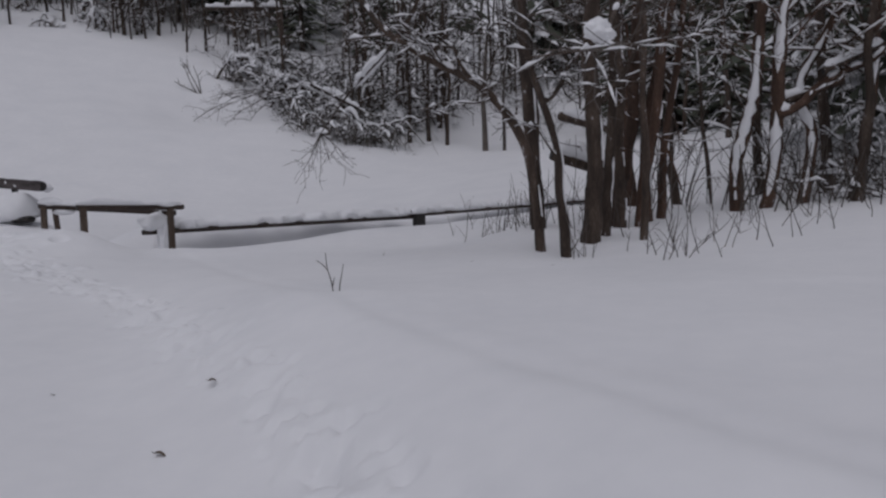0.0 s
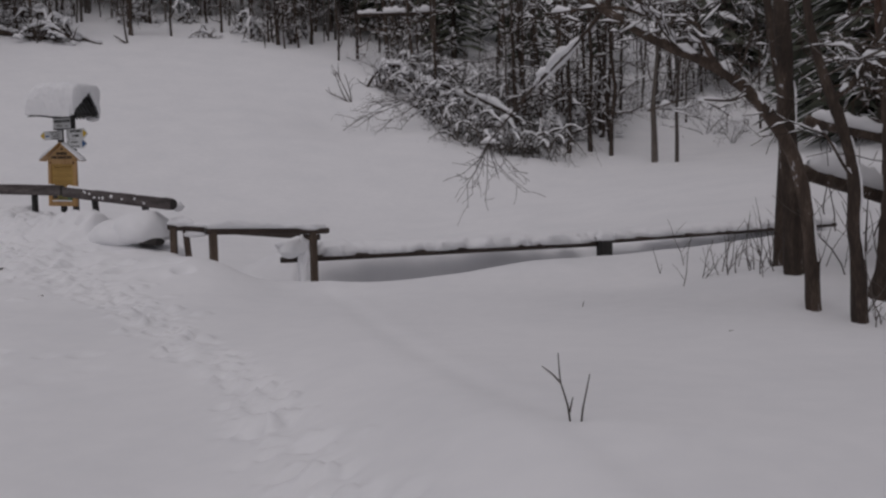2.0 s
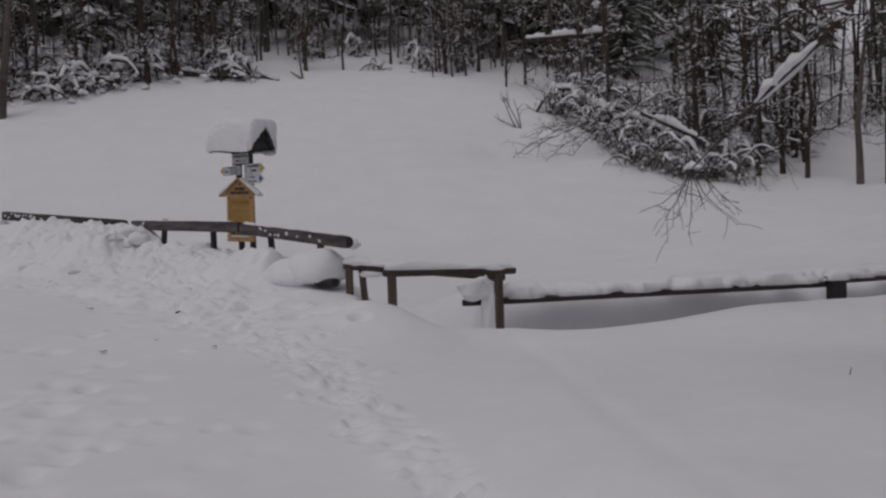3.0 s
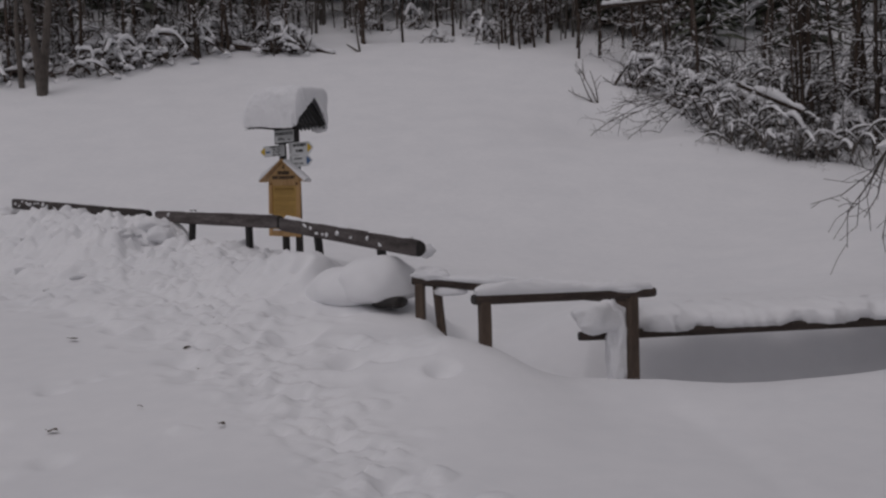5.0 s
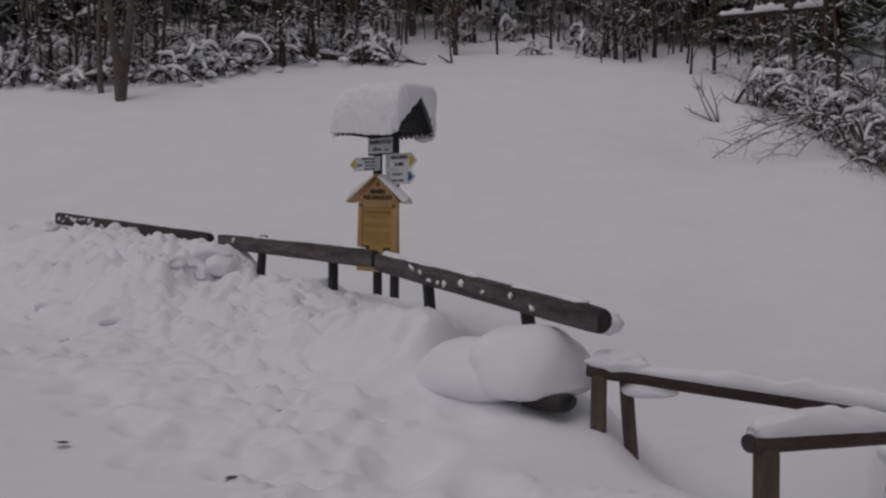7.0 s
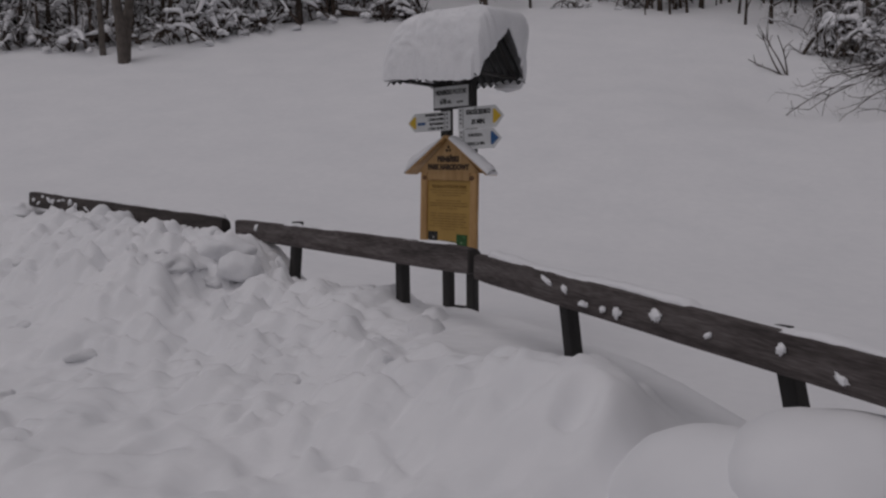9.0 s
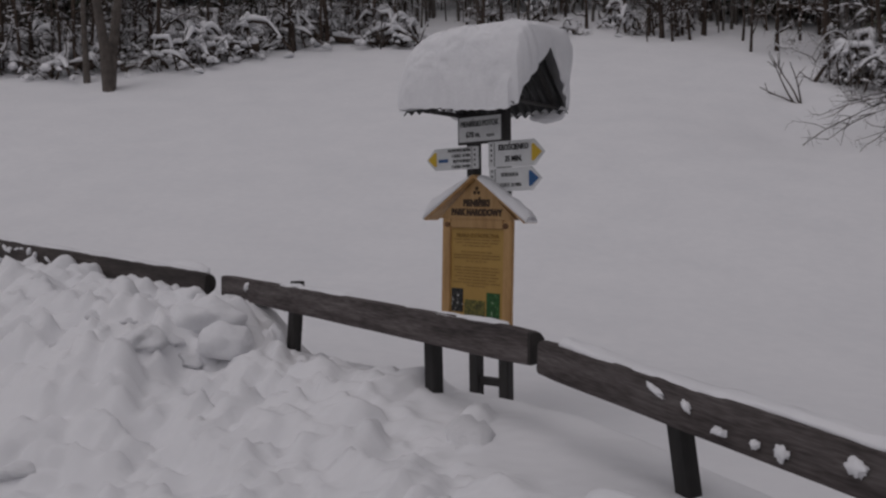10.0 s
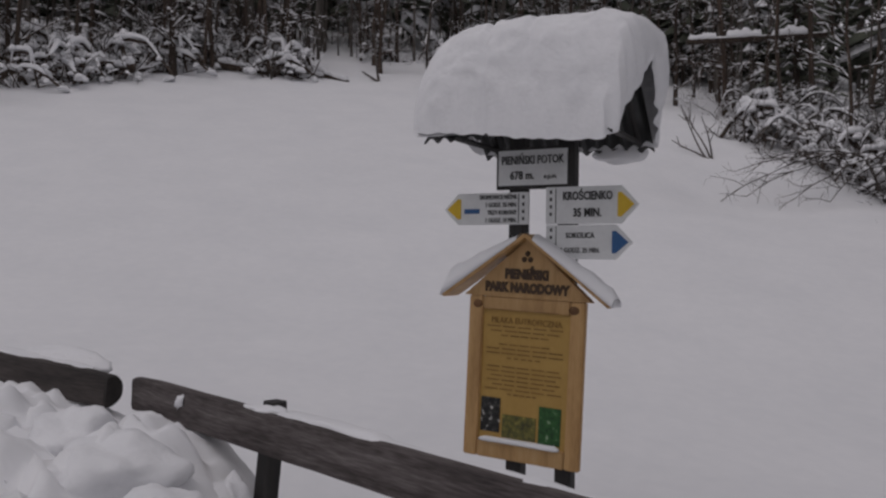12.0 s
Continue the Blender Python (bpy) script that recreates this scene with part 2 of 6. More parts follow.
def spaced(a, b, fine, lo, hi, grow):
    out, step, p = [], fine, b
    mid = list(np.arange(a, b, fine))
    while p < hi:
        out.append(p)
        step *= grow
        p += step
    left, step, p = [], fine * grow, a - fine * grow
    while p > lo:
        left.append(p)
        step *= grow
        p -= step
    return np.array(left[::-1] + mid + out + [hi])


# bands of trampled snow: x, y and half their width
TREAD = [
    [(0.1, 2.0, 0.13), (-0.97, 4.5, 0.14), (-1.9, 5.95, 0.16), (-2.7, 7.3, 0.18), (-4.1, 8.9, 0.22), (-5.1, 9.95, 0.32), (-6.5, 10.9, 0.42), (-8.0, 12.5, 0.52), (-9.0, 13.5, 0.72), (-10.9, 14.6, 0.8), (-13.4, 15.0, 0.5)],
    [(-6.7, 11.3, 0.22), (-6.1, 11.75, 0.2), (-5.5, 12.0, 0.12)],
    [(-8.5, 13.0, 0.3), (-7.75, 13.8, 0.2)],
]
TRACK = [(0.1, 2.0), (-0.42, 3.4), (-0.97, 4.5), (-1.4, 5.15), (-1.9, 5.95), (-2.7, 7.3), (-4.1, 8.9), (-5.1, 9.95), (-6.6, 10.95), (-8.3, 12.6)]


def build_ground():
    xs, ys = spaced(-13.8, 1.6, 0.030, -420, 420, 1.1), spaced(2.0, 16.0, 0.030, -260, 520, 1.1)
    X, Y = np.meshgrid(xs, ys)
    Z = land(X, Y)
    rng = random.Random(4)
    # hollows of boots along the trodden line, and scattered over the trampled heap
    dents = []
    for (x0, y0), (x1, y1) in zip(TRACK, TRACK[1:]):
        n = max(2, int(math.hypot(x1 - x0, y1 - y0) / 0.33))
        for i in range(n):
            t = (i + rng.uniform(-0.2, 0.2)) / n
            side = 0.11 if i % 2 else -0.11
            dents.append((x0 + (x1 - x0) * t + side + rng.uniform(-0.06, 0.06), y0 + (y1 - y0) * t + rng.uniform(-0.05, 0.05), rng.uniform(0.04, 0.075), rng.uniform(0.05, 0.085)))
    for i in range(170):
        x = rng.uniform(-13.5, -6.6)
        y = float(np.interp(x, EDGE_X, EDGE_Y)) - rng.uniform(0.7, 3.2)
        dents.append((x, y, rng.uniform(0.015, 0.05), rng.uniform(0.06, 0.16)))
    for i in range(22):
        t = rng.random()
        dents.append((-4.3 - 3.6 * t + rng.gauss(0, 0.25), 6.0 + 4.4 * t + rng.gauss(0, 0.25), rng.uniform(0.012, 0.035), rng.uniform(0.07, 0.13)))
    for i in range(24):
        t = rng.random()
        dents.append((-5.0 - 2.6 * t + rng.gauss(0, 0.2), 11.2 + 0.9 * t + rng.gauss(0, 0.2), rng.uniform(0.03, 0.09), rng.uniform(0.08, 0.16)))
    for (x0, y0), (x1, y1) in zip(TRACK, TRACK[1:]):
        for i in range(int(math.hypot(x1 - x0, y1 - y0) / 0.05)):
            t = rng.random()
            dents.append((x0 + (x1 - x0) * t + rng.gauss(0, 0.13), y0 + (y1 - y0) * t + rng.gauss(0, 0.13), rng.uniform(0.010, 0.035), rng.uniform(0.03, 0.06)))
    for i in range(70):
        x = rng.uniform(-6.6, -3.9)
        dents.append((x, rng.uniform(5.6, 8.6) - 0.5 * (x + 5.2), rng.uniform(0.010, 0.024), rng.uniform(0.06, 0.13)))
    for x, y, depth, r in dents:
        i0, i1 = np.searchsorted(xs, (x - 3 * r, x + 3 * r))
        j0, j1 = np.searchsorted(ys, (y - 3 * r, y + 3 * r))
        if i1 <= i0 or j1 <= j0:
            continue
        q = ((X[j0:j1, i0:i1] - x) ** 2 + (Y[j0:j1, i0:i1] - y) ** 2) / (r * r)
        Z[j0:j1, i0:i1] += depth * (0.05 * np.exp(-((q - 2.4) ** 2) / 2.2) - np.exp(-q * q * 0.9))
    clumps = []
    for i in range(420):
        x = rng.uniform(-14.4, -11.0) if i % 4 else rng.uniform(-11.0, -9.6)
        clumps.append((x, float(np.interp(x, EDGE_X, EDGE_Y)) - 0.15 - abs(rng.gauss(0, 0.75)), rng.choice((0.03, 0.05, 0.08, 0.12)) * rng.uniform(0.8, 1.3), rng.uniform(0.06, 0.2)))
    for band in TREAD:
        for (x0, y0, w0), (x1, y1, w1) in zip(band, band[1:]):
            for i in range(int(math.hypot(x1 - x0, y1 - y0) * (14 if x0 < -4.0 else 8))):
                t = rng.random()
                w = w0 + (w1 - w0) * t
                big = 1.0 if x0 < -7.9 else 0.55
                clumps.append((x0 + (x1 - x0) * t + rng.gauss(0, 0.7 * w), y0 + (y1 - y0) * t + rng.gauss(0, 0.7 * w), big * rng.uniform(0.03, 0.09), big * rng.uniform(0.06, 0.17)))
    for i in range(300):
        x = rng.uniform(-10.9, -7.5)
        clumps.append((x, (rng.uniform(12.2, 13.5) if x < -8.9 else rng.uniform(12.0, 12.7)) - 0.15 * (x + 9.0), rng.uniform(0.03, 0.09), rng.uniform(0.06, 0.18)))
    flatter = Z.copy()
    for x, y, h, r in clumps:
        i0, i1 = np.searchsorted(xs, (x - 1.4 * r, x + 1.4 * r))
        j0, j1 = np.searchsorted(ys, (y - 1.4 * r, y + 1.4 * r))
        if i1 <= i0 or j1 <= j0:
            continue
        dx, dy = X[j0:j1, i0:i1] - x, Y[j0:j1, i0:i1] - y
        w = np.arctan2(dy, dx)
        rim = r * (1 + 0.22 * np.sin(2 * w + 9 * x) + 0.14 * np.sin(3 * w + 7 * y))
        q = np.hypot(dx, dy) / rim
        tilt = 0.18 * (dx * np.cos(37 * x) + dy * np.sin(37 * x))
        Z[j0:j1, i0:i1] = np.where(q < 1, np.maximum(Z[j0:j1, i0:i1], flatter[j0:j1, i0:i1] + h * np.clip(1 - q ** 5, 0, 1) ** 0.55 + tilt * (1 - np.minimum(q, 1)) - 0.3 * h), Z[j0:j1, i0:i1])
    d = Y - np.interp(X, EDGE_X, EDGE_Y)
    lumpy = smooth01(-2.9, -1.3, d) * (1 - smooth01(0.0, 0.5, d)) * smooth01(-5.8, -7.4, X) * (0.12 + 0.88 * smooth01(-8.8, -10.6, X))
    tread = np.zeros_like(X)
    for band in TREAD:
        for (x0, y0, w0), (x1, y1, w1) in zip(band, band[1:]):
            dx, dy = x1 - x0, y1 - y0
            t = np.clip(((X - x0) * dx + (Y - y0) * dy) / (dx * dx + dy * dy), 0, 1)
            off = np.hypot(X - x0 - dx * t, Y - y0 - dy * t) / (w0 + (w1 - w0) * t)
            tread = np.maximum(tread, 1 - smooth01(0.6, 1.25, off))
    flat = np.stack([X, Y], -1).reshape(-1, 2)
    trod = tread.reshape(-1)
    lump = lumpy.reshape(-1)
    rise = np.zeros(len(flat))
    for i, (x, y) in enumerate(flat):
        if -40 < x < 14 and -6 < y < 60:
            v = Vector((x, y, 0))
            rise[i] = 0.030 * noise.noise(v * 0.55) + 0.012 * noise.noise(v * 1.7)
            if trod[i] > 0.01:
                w = v + Vector((0.12 * noise.noise(v * 3), 0.12 * noise.noise(v * 3 + Vector((5, 5, 5))), 0))
                rise[i] += (0.55 if x > -5.4 else (0.6 if x > -8.2 else 0.95)) * trod[i] * (-0.05 + 0.11 * abs(noise.noise(w * 3.4)) + 0.09 * abs(noise.noise(w * 6.2 + Vector((3, 1, 2)))) + 0.05 * abs(noise.noise(v * 12)))
            if lump[i] > 0.01:
                rise[i] += 0.75 * lump[i] * (0.10 * noise.noise(v * 1.3 + Vector((7, 3, 1))) + 0.16 * abs(noise.noise(v * 2.4)) + 0.12 * abs(noise.noise(v * 5.0 + Vector((1, 2, 3)))) + 0.08 * abs(noise.noise(v * 10)) + 0.02 * noise.noise(v * 17) - 0.06)
        elif y > 20 or x > 14 or x < -40:
            rise[i] = 1.1 * noise.noise(Vector((x * 0.05, y * 0.05, 2)))
    Z = Z.reshape(-1) + rise
    nx, ny = len(xs), len(ys)
    idx = np.arange(nx * ny).reshape(ny, nx)
    quads = np.stack([idx[:-1, :-1], idx[:-1, 1:], idx[1:, 1:], idx[1:, :-1]], -1).reshape(-1, 4)
    me = bpy.data.meshes.new("ground")
    me.vertices.add(nx * ny)
    me.vertices.foreach_set("co", np.column_stack([flat, Z]).ravel())
    me.loops.add(quads.size)
    me.loops.foreach_set("vertex_index", quads.ravel())
    me.polygons.add(len(quads))
    me.polygons.foreach_set("loop_start", np.arange(0, quads.size, 4))
    me.polygons.foreach_set("use_smooth", np.ones(len(quads), dtype=bool))
    me.materials.append(SNOW)
    me.update()
    me.validate()
    return tagged(new("ground", me), "deep white snow over the path, stream bank and rising meadow", "snow", kind="structure")


build_ground()


# ---- trees and shrubs ----
def wander(rng, p, d, length, n, bend, rise=0.0):
    """A line of n steps from p along d that bends by chance."""
    pts, d = [p.copy()], d.normalized()
    for i in range(n):
        d = (d + Vector((rng.gauss(0, bend), rng.gauss(0, bend), rng.gauss(0, bend) + rise))).normalized()
        pts.append(pts[-1] + d * (length / n))
    return pts


def eased(pts, radii, k=4):
    """A rounder line through the same points."""
    out, rr = [], []
    for i in range(len(pts) - 1):
        a, b, c, d = pts[max(i - 1, 0)], pts[i], pts[i + 1], pts[min(i + 2, len(pts) - 1)]
        for j in range(k):
            t = j / k
            out.append(0.5 * ((2 * b) + (c - a) * t + (2 * a - 5 * b + 4 * c - d) * t * t + (3 * b - a - 3 * c + d) * t ** 3))
            rr.append(radii[i] + (radii[i + 1] - radii[i]) * t)
    return out + [pts[-1]], rr + [radii[-1]]


def taper(r0, r1, n):
    return [r0 + (r1 - r0) * i / n for i in range(n + 1)]


def laden(rng, snow, pts, radii, amount, chance, n=3):
    """Snow lying on a branch in lumps, where it is not too steep; gaps between them."""
    d = pts[-1] - pts[0]
    if d.length < 1e-4 or abs(d.z) / d.length > 0.86 or rng.random() > chance:
        return
    k = len(pts) - 1
    runs = 1 if d.length < 0.5 else (2 if d.length < 1.4 else 4)
    for i in range(runs):
        a = (i + rng.uniform(0.0, 0.35)) / runs
        b = (i + rng.uniform(0.55, 1.05)) / runs
        line, rr = [], []
        for t in (a, a * 0.75 + b * 0.25, (a + b) / 2, a * 0.2 + b * 0.8, b) if d.length > 1.2 else (a, (a + b) / 2, b):
            t = min(t, 0.999) * k
            j = int(t)
            line.append(pts[j].lerp(pts[j + 1], t - j))
            rr.append(radii[j] + (radii[j + 1] - radii[j]) * (t - j))
        m = len(line) - 1
        full = rng.uniform(0.5, 1.5)
        h = [(amount * full * rng.uniform(0.5, 1.4) + r * 0.7) * (0.15 if i in (0, m) else 1) for i, r in enumerate(rr)]
        w = [(r * 0.85 + amount * 0.45 * full * rng.uniform(0.6, 1.3)) * (0.4 if i in (0, m) else 1) for i, r in enumerate(rr)]
        snow.snow(line, w, h, [r * 0.3 for r in rr], n)


def branch(rng, wood, snow, p, d, length, r, level, amount, droop, fork):
    n = 5 if level == 0 else (3 if level == 1 else 2)
    pts = wander(rng, p, d, length, n, 0.25 + 0.05 * level, droop)
    radii = taper(r, max(r * 0.3, 0.0035), n)
    wood.tube(pts, radii, (5, 4, 3)[min(level, 2)], cap=False)
    laden(rng, snow, pts, radii, amount * (1.0, 0.8, 0.6)[min(level, 2)], (0.9, 0.7, 0.35)[min(level, 2)], 3 if level < 2 else 2)
    if level >= 2:
        return
    for i in range(fork[level]):
        t = rng.uniform(0.25, 1.0)
        k = min(int(t * n), n - 1)
        q = pts[k].lerp(pts[k + 1], t * n - k)
        along = (pts[k + 1] - pts[k]).normalized()
        side = Vector((rng.gauss(0, 1), rng.gauss(0, 1), rng.gauss(0, 0.6)))
        side = (side - along * side.dot(along)).normalized()
        branch(rng, wood, snow, q, along * 0.75 + side, length * rng.uniform(0.28, 0.5) * (1.15 - 0.4 * t), max(radii[k] * 0.5, 0.004), level + 1, amount, droop, fork)


def tree_meshes(seed, h, r, lean=(0, 0), bow=0.1, low=0.3, limbs=12, reach=0.3, amount=0.03, droop=-0.01, fork=(6, 4), sides=11, rise=(0.25, 0.9), plaster=0.0):
    rng = random.Random(seed)
    trunk, crown, snow = Shape(), Shape(), Shape()
    n = 9
    sway = 0.034 if sides > 6 else 0.022
    a = rng.uniform(0, 6.28)
    pts = [Vector((lean[0] * t + bow * math.sin(math.pi * t) * math.cos(a) + rng.gauss(0, sway * h / 5), lean[1] * t + bow * math.sin(math.pi * t) * math.sin(a) + rng.gauss(0, sway * h / 5), h * t - 0.3 * (t == 0))) for t in [i / n for i in range(n + 1)]]
    radii = [r * (0.78 if sides > 6 else 0.86) * (1.2 if i == 0 else 1.0) * (1 - 0.75 * i / n) * rng.uniform(0.93, 1.07) for i in range(n + 1)]
    fine = [(i / 3, int(i / 3)) for i in range(n * 3)] + [(n, n - 1)]
    trunk.tube([pts[j].lerp(pts[j + 1], t - j) for t, j in fine], [radii[j] + (radii[j + 1] - radii[j]) * (t - j) for t, j in fine], sides, rough=0.5 if sides > 6 else 0.0)
    for i in range(limbs):
        t = low + (1 - low) * (i + rng.random()) / limbs
        k = min(int(t * n), n - 1)
        p = pts[k].lerp(pts[k + 1], t * n - k)
        w = rng.uniform(0, 6.283)
        d = Vector((math.cos(w), math.sin(w), rng.uniform(*rise)))
        branch(rng, crown, snow, p, d, h * reach * rng.uniform(0.6, 1.2) * (1.15 - 0.6 * t), max(radii[k] * 0.45, 0.008), 0, amount, droop, fork)
    laden(rng, snow, pts, [q * 0.8 for q in radii], amount, 1.0)
    if plaster:
        run = []
        for i in range(n * 5):
            t = i / 5
            k = int(t)
            if noise.noise(Vector((seed * 1.7, t * 1.1, 0))) < plaster - 0.55:
                run.append((pts[k].lerp(pts[k + 1], t - k) + Vector((-0.7 + 0.4 * noise.noise(Vector((t, seed, 3))), -0.45, 0)) * radii[k], radii[k] * (0.55 + 0.25 * plaster + 1.1 * noise.noise(Vector((t * 2.9, seed, 8))))))
            elif run:
                if len(run) > 3:
                    snow.tube([q for q, w in run], [max(w * math.sin(math.pi * (i + 0.5) / len(run)) ** 0.4, 0.008) for i, (q, w) in enumerate(run)], 8, rough=0.5)
                run = []
    return trunk.mesh("trunk", [BARK]), crown.mesh("crown", [BARK]), snow.mesh("snow_load", [SNOW])


def tree(name, x, y, meshes, label, category="tree", group="", turn=0.0, scale=1.0, bark=None, sink=0.0):
    ob = thing(name, pose(x, y, ground_z(x, y) - sink, 0, 0, turn) @ Matrix.Scale(scale, 4), label, category, group)
    for n, me in zip(("trunk", "crown", "snow_load"), meshes):
        o = new(n, me)
        o.parent = ob
        if n != "trunk":
            tagged(o, "fresh snow lying on the branches" if n == "snow_load" else "", kind="stuff")
    if bark:
        for me in meshes[:2]:
            me.materials[0] = bark
    return ob


# the group of trunks on the stream bank
def bank_tree(x, y, h, r, lean, seed, label, bark=BARK, **kw):
    return tree("bank_tree", x, y, tree_meshes(seed, h, r, lean, **kw), label, "tree", "trees on the stream bank", bark=bark)


def shaped_tree(line, radii, seed, label, bark=BARK, limbs=(), low=3, top=2.6, reach=1.3, amount=0.017, count=9, crust=0.0, fork=(6, 4), name="bank_tree", face=(0.80, -0.50), coat=0.30):
    """A tree whose trunk follows a line of bends, with forked limbs, a twiggy crown and snow in its forks."""
    rng = random.Random(seed)
    x, y = line[0][:2]
    g = ground_z(x, y)
    ob = thing(name, pose(x, y, g), label, "tree", "trees on the stream bank")
    trunk, crown, snow = Shape(), Shape(), Shape()
    pts = [Vector((px - x, py - y, pz - g)) for px, py, pz in line]
    pts[0].z = min(pts[0].z, 0.0) - 0.25
    head = pts[-1] - pts[-2]
    head = head.normalized() * top
    pts.append(pts[-1] + head * 0.5 + Vector((rng.gauss(0, 0.12), rng.gauss(0, 0.12), 0)))
    pts.append(pts[-1] + head * 0.5 + Vector((rng.gauss(0, 0.2), rng.gauss(0, 0.2), 0)))
    radii = list(radii) + [radii[-1] * 0.7, radii[-1] * 0.35]
    curve, rr = eased(pts, radii, 6)
    trunk.tube(curve, rr, 12, rough=0.32)
    for i in range(count):
        k = min(low + int((len(pts) - low - 1) * (i + rng.random()) / count), len(pts) - 2)
        p = pts[k].lerp(pts[k + 1], rng.random())
        w = rng.uniform(0, 6.283)
        branch(rng, crown, snow, p, Vector((math.cos(w), math.sin(w), rng.uniform(0.0, 0.7))), reach * rng.uniform(0.6, 1.2), radii[k] * 0.22, 0, amount, -0.01, fork)
    for limb, r in limbs:
        lp = [Vector((px - x, py - y, pz - g)) for px, py, pz in limb]
        lc, lr = eased(lp, taper(r, r * 0.45, len(lp) - 1), 5)
        trunk.tube(lc, lr, 8, rough=0.25)
        for a in range(0, len(lc) - 5, 5):
            laden(rng, snow, lc[a:a + 6], lr[a:a + 6], amount * 1.6, 1.0, 5)
        for i in range(5):
            k = rng.randint(2, len(lc) - 1)
            branch(rng, crown, snow, lc[k], Vector((rng.gauss(0, 0.7), rng.gauss(0, 0.7), rng.uniform(-0.1, 0.6))), reach * rng.uniform(0.35, 0.7), r * 0.3, 1, amount, -0.01, fork)
    for a in range(2, len(curve) - 8, 7):
        laden(rng, snow, curve[a:a + 7], [q * 0.9 for q in rr[a:a + 7]], amount * 2.2, 1.0, 5)
    if crust:
        # wind-blown snow that clings to one side of the trunk, in broken runs
        run = []
        for i, (p, r) in enumerate(zip(curve, rr)):
            v = noise.noise(Vector((seed * 1.7, p.z * 1.5, 0)))
            if v < crust - 0.5 and p.z > 0.05:
                run.append((p + Vector((*face, 0)) * r, r * coat * (1 + 0.9 * noise.noise(Vector((p.z * 5, seed, 8))) + 0.5 * noise.noise(Vector((p.z * 13, seed, 3))))))
            else:
                if len(run) > 2:
                    snow.tube([q for q, w in run], [max(w * math.sin(math.pi * (j + 0.5) / len(run)) ** 0.5, 0.006) for j, (q, w) in enumerate(run)], 7, rough=0.5)
                run = []
    part("trunk", trunk, bark, ob), tagged(part("crown", crown, bark, ob), kind="stuff"), tagged(part("snow_load", snow, SNOW, ob, "fresh snow caught in the forks"), kind="stuff")
    return ob


shaped_tree([(1.27, 10.85, 0.88), (1.22, 10.82, 1.4), (1.18, 10.8, 1.96), (1.14, 10.78, 2.62), (1.10, 10.75, 3.14), (1.07, 10.75, 3.7)], (0.096, 0.088, 0.085, 0.080, 0.077, 0.068), 11,
            "bare dark tree with snow on its boughs beside the stream", low=4, count=10, crust=0.35, top=3.0)
shaped_tree([(1.41, 9.40, 0.56), (1.36, 9.36, 1.0), (1.32, 9.32, 1.32), (1.31, 9.30, 1.64), (1.28, 9.3, 1.88), (1.20, 9.3, 2.15), (1.12, 9.3, 2.38), (1.03, 9.3, 2.67), (0.98, 9.3, 2.9), (0.92, 9.3, 3.36)], (0.060, 0.055, 0.050, 0.048, 0.042, 0.042, 0.040, 0.036, 0.034, 0.028), 42,
            "thin crooked tree with a low fork and snow in it", low=6, count=8, crust=0.4, reach=0.9, top=1.8,
            limbs=[([(1.15, 9.3, 2.30), (1.28, 9.28, 2.40), (1.38, 9.25, 2.58), (1.47, 9.25, 2.74), (1.66, 9.2, 2.88), (1.9, 9.2, 3.1)], 0.032), ([(1.30, 9.3, 1.70), (1.20, 9.2, 1.80), (1.06, 9.1, 2.0), (0.93, 9.1, 2.08)], 0.014)])
shaped_tree([(1.76, 10.03, 0.73), (1.82, 10.02, 1.15), (1.85, 10.02, 1.6), (1.84, 10.02, 2.0), (1.82, 10.0, 2.4), (1.79, 10.0, 2.8), (1.82, 10.0, 3.3), (1.85, 10.0, 3.8)], (0.122, 0.105, 0.098, 0.096, 0.096, 0.094, 0.088, 0.08), 12,
            "stout bare tree with rough dark bark in snow", low=6, count=11, crust=0.3, top=3.2,
            limbs=[([(1.88, 10.0, 2.35), (2.05, 9.95, 2.50), (2.21, 9.95, 2.72), (2.32, 9.9, 2.98), (2.36, 9.8, 3.4)], 0.045)])
shaped_tree([(2.0, 10.35, 0.78), (2.06, 10.4, 1.3), (2.12, 10.45, 1.93), (2.17, 10.5, 2.77), (2.19, 10.5, 3.59)], (0.07, 0.062, 0.056, 0.05, 0.045), 43,
            "slim dark stem grown close beside a stout trunk", low=3, count=7, crust=0.45, reach=1.0)
shaped_tree([(2.74, 11.72, 0.78), (2.78, 11.72, 1.1), (2.83, 11.72, 1.4), (2.91, 11.72, 1.75), (3.0, 11.72, 2.25), (3.08, 11.72, 2.92), (3.10, 11.72, 3.61)], (0.048, 0.058, 0.070, 0.076, 0.075, 0.068, 0.06), 14,
            "reddish brown leaning tree with a curved foot", REDBARK, low=5, count=9, crust=0.4,
            limbs=[([(2.98, 11.72, 2.1), (3.12, 11.6, 1.85), (3.24, 11.5, 1.45), (3.3, 11.5, 1.25)], 0.022)])
shaped_tree([(2.52, 12.0, 0.9), (2.56, 12.0, 1.3), (2.62, 12.0, 1.65), (2.74, 12.0, 2.2), (2.79, 12.0, 2.96), (2.84, 12.0, 3.9)], (0.105, 0.098, 0.094, 0.09, 0.085, 0.075), 15,
            "stout reddish brown tree behind the slim trunks", REDBARK, low=4, count=10, crust=0.3)
shaped_tree([(2.44, 11.5, 0.86), (2.46, 11.5, 1.3), (2.43, 11.5, 1.9), (2.47, 11.5, 2.6), (2.42, 11.5, 3.5)], (0.09, 0.08, 0.074, 0.07, 0.06), 13,
            "slim dark bare tree among stouter trunks", low=3, count=9, crust=0.35)
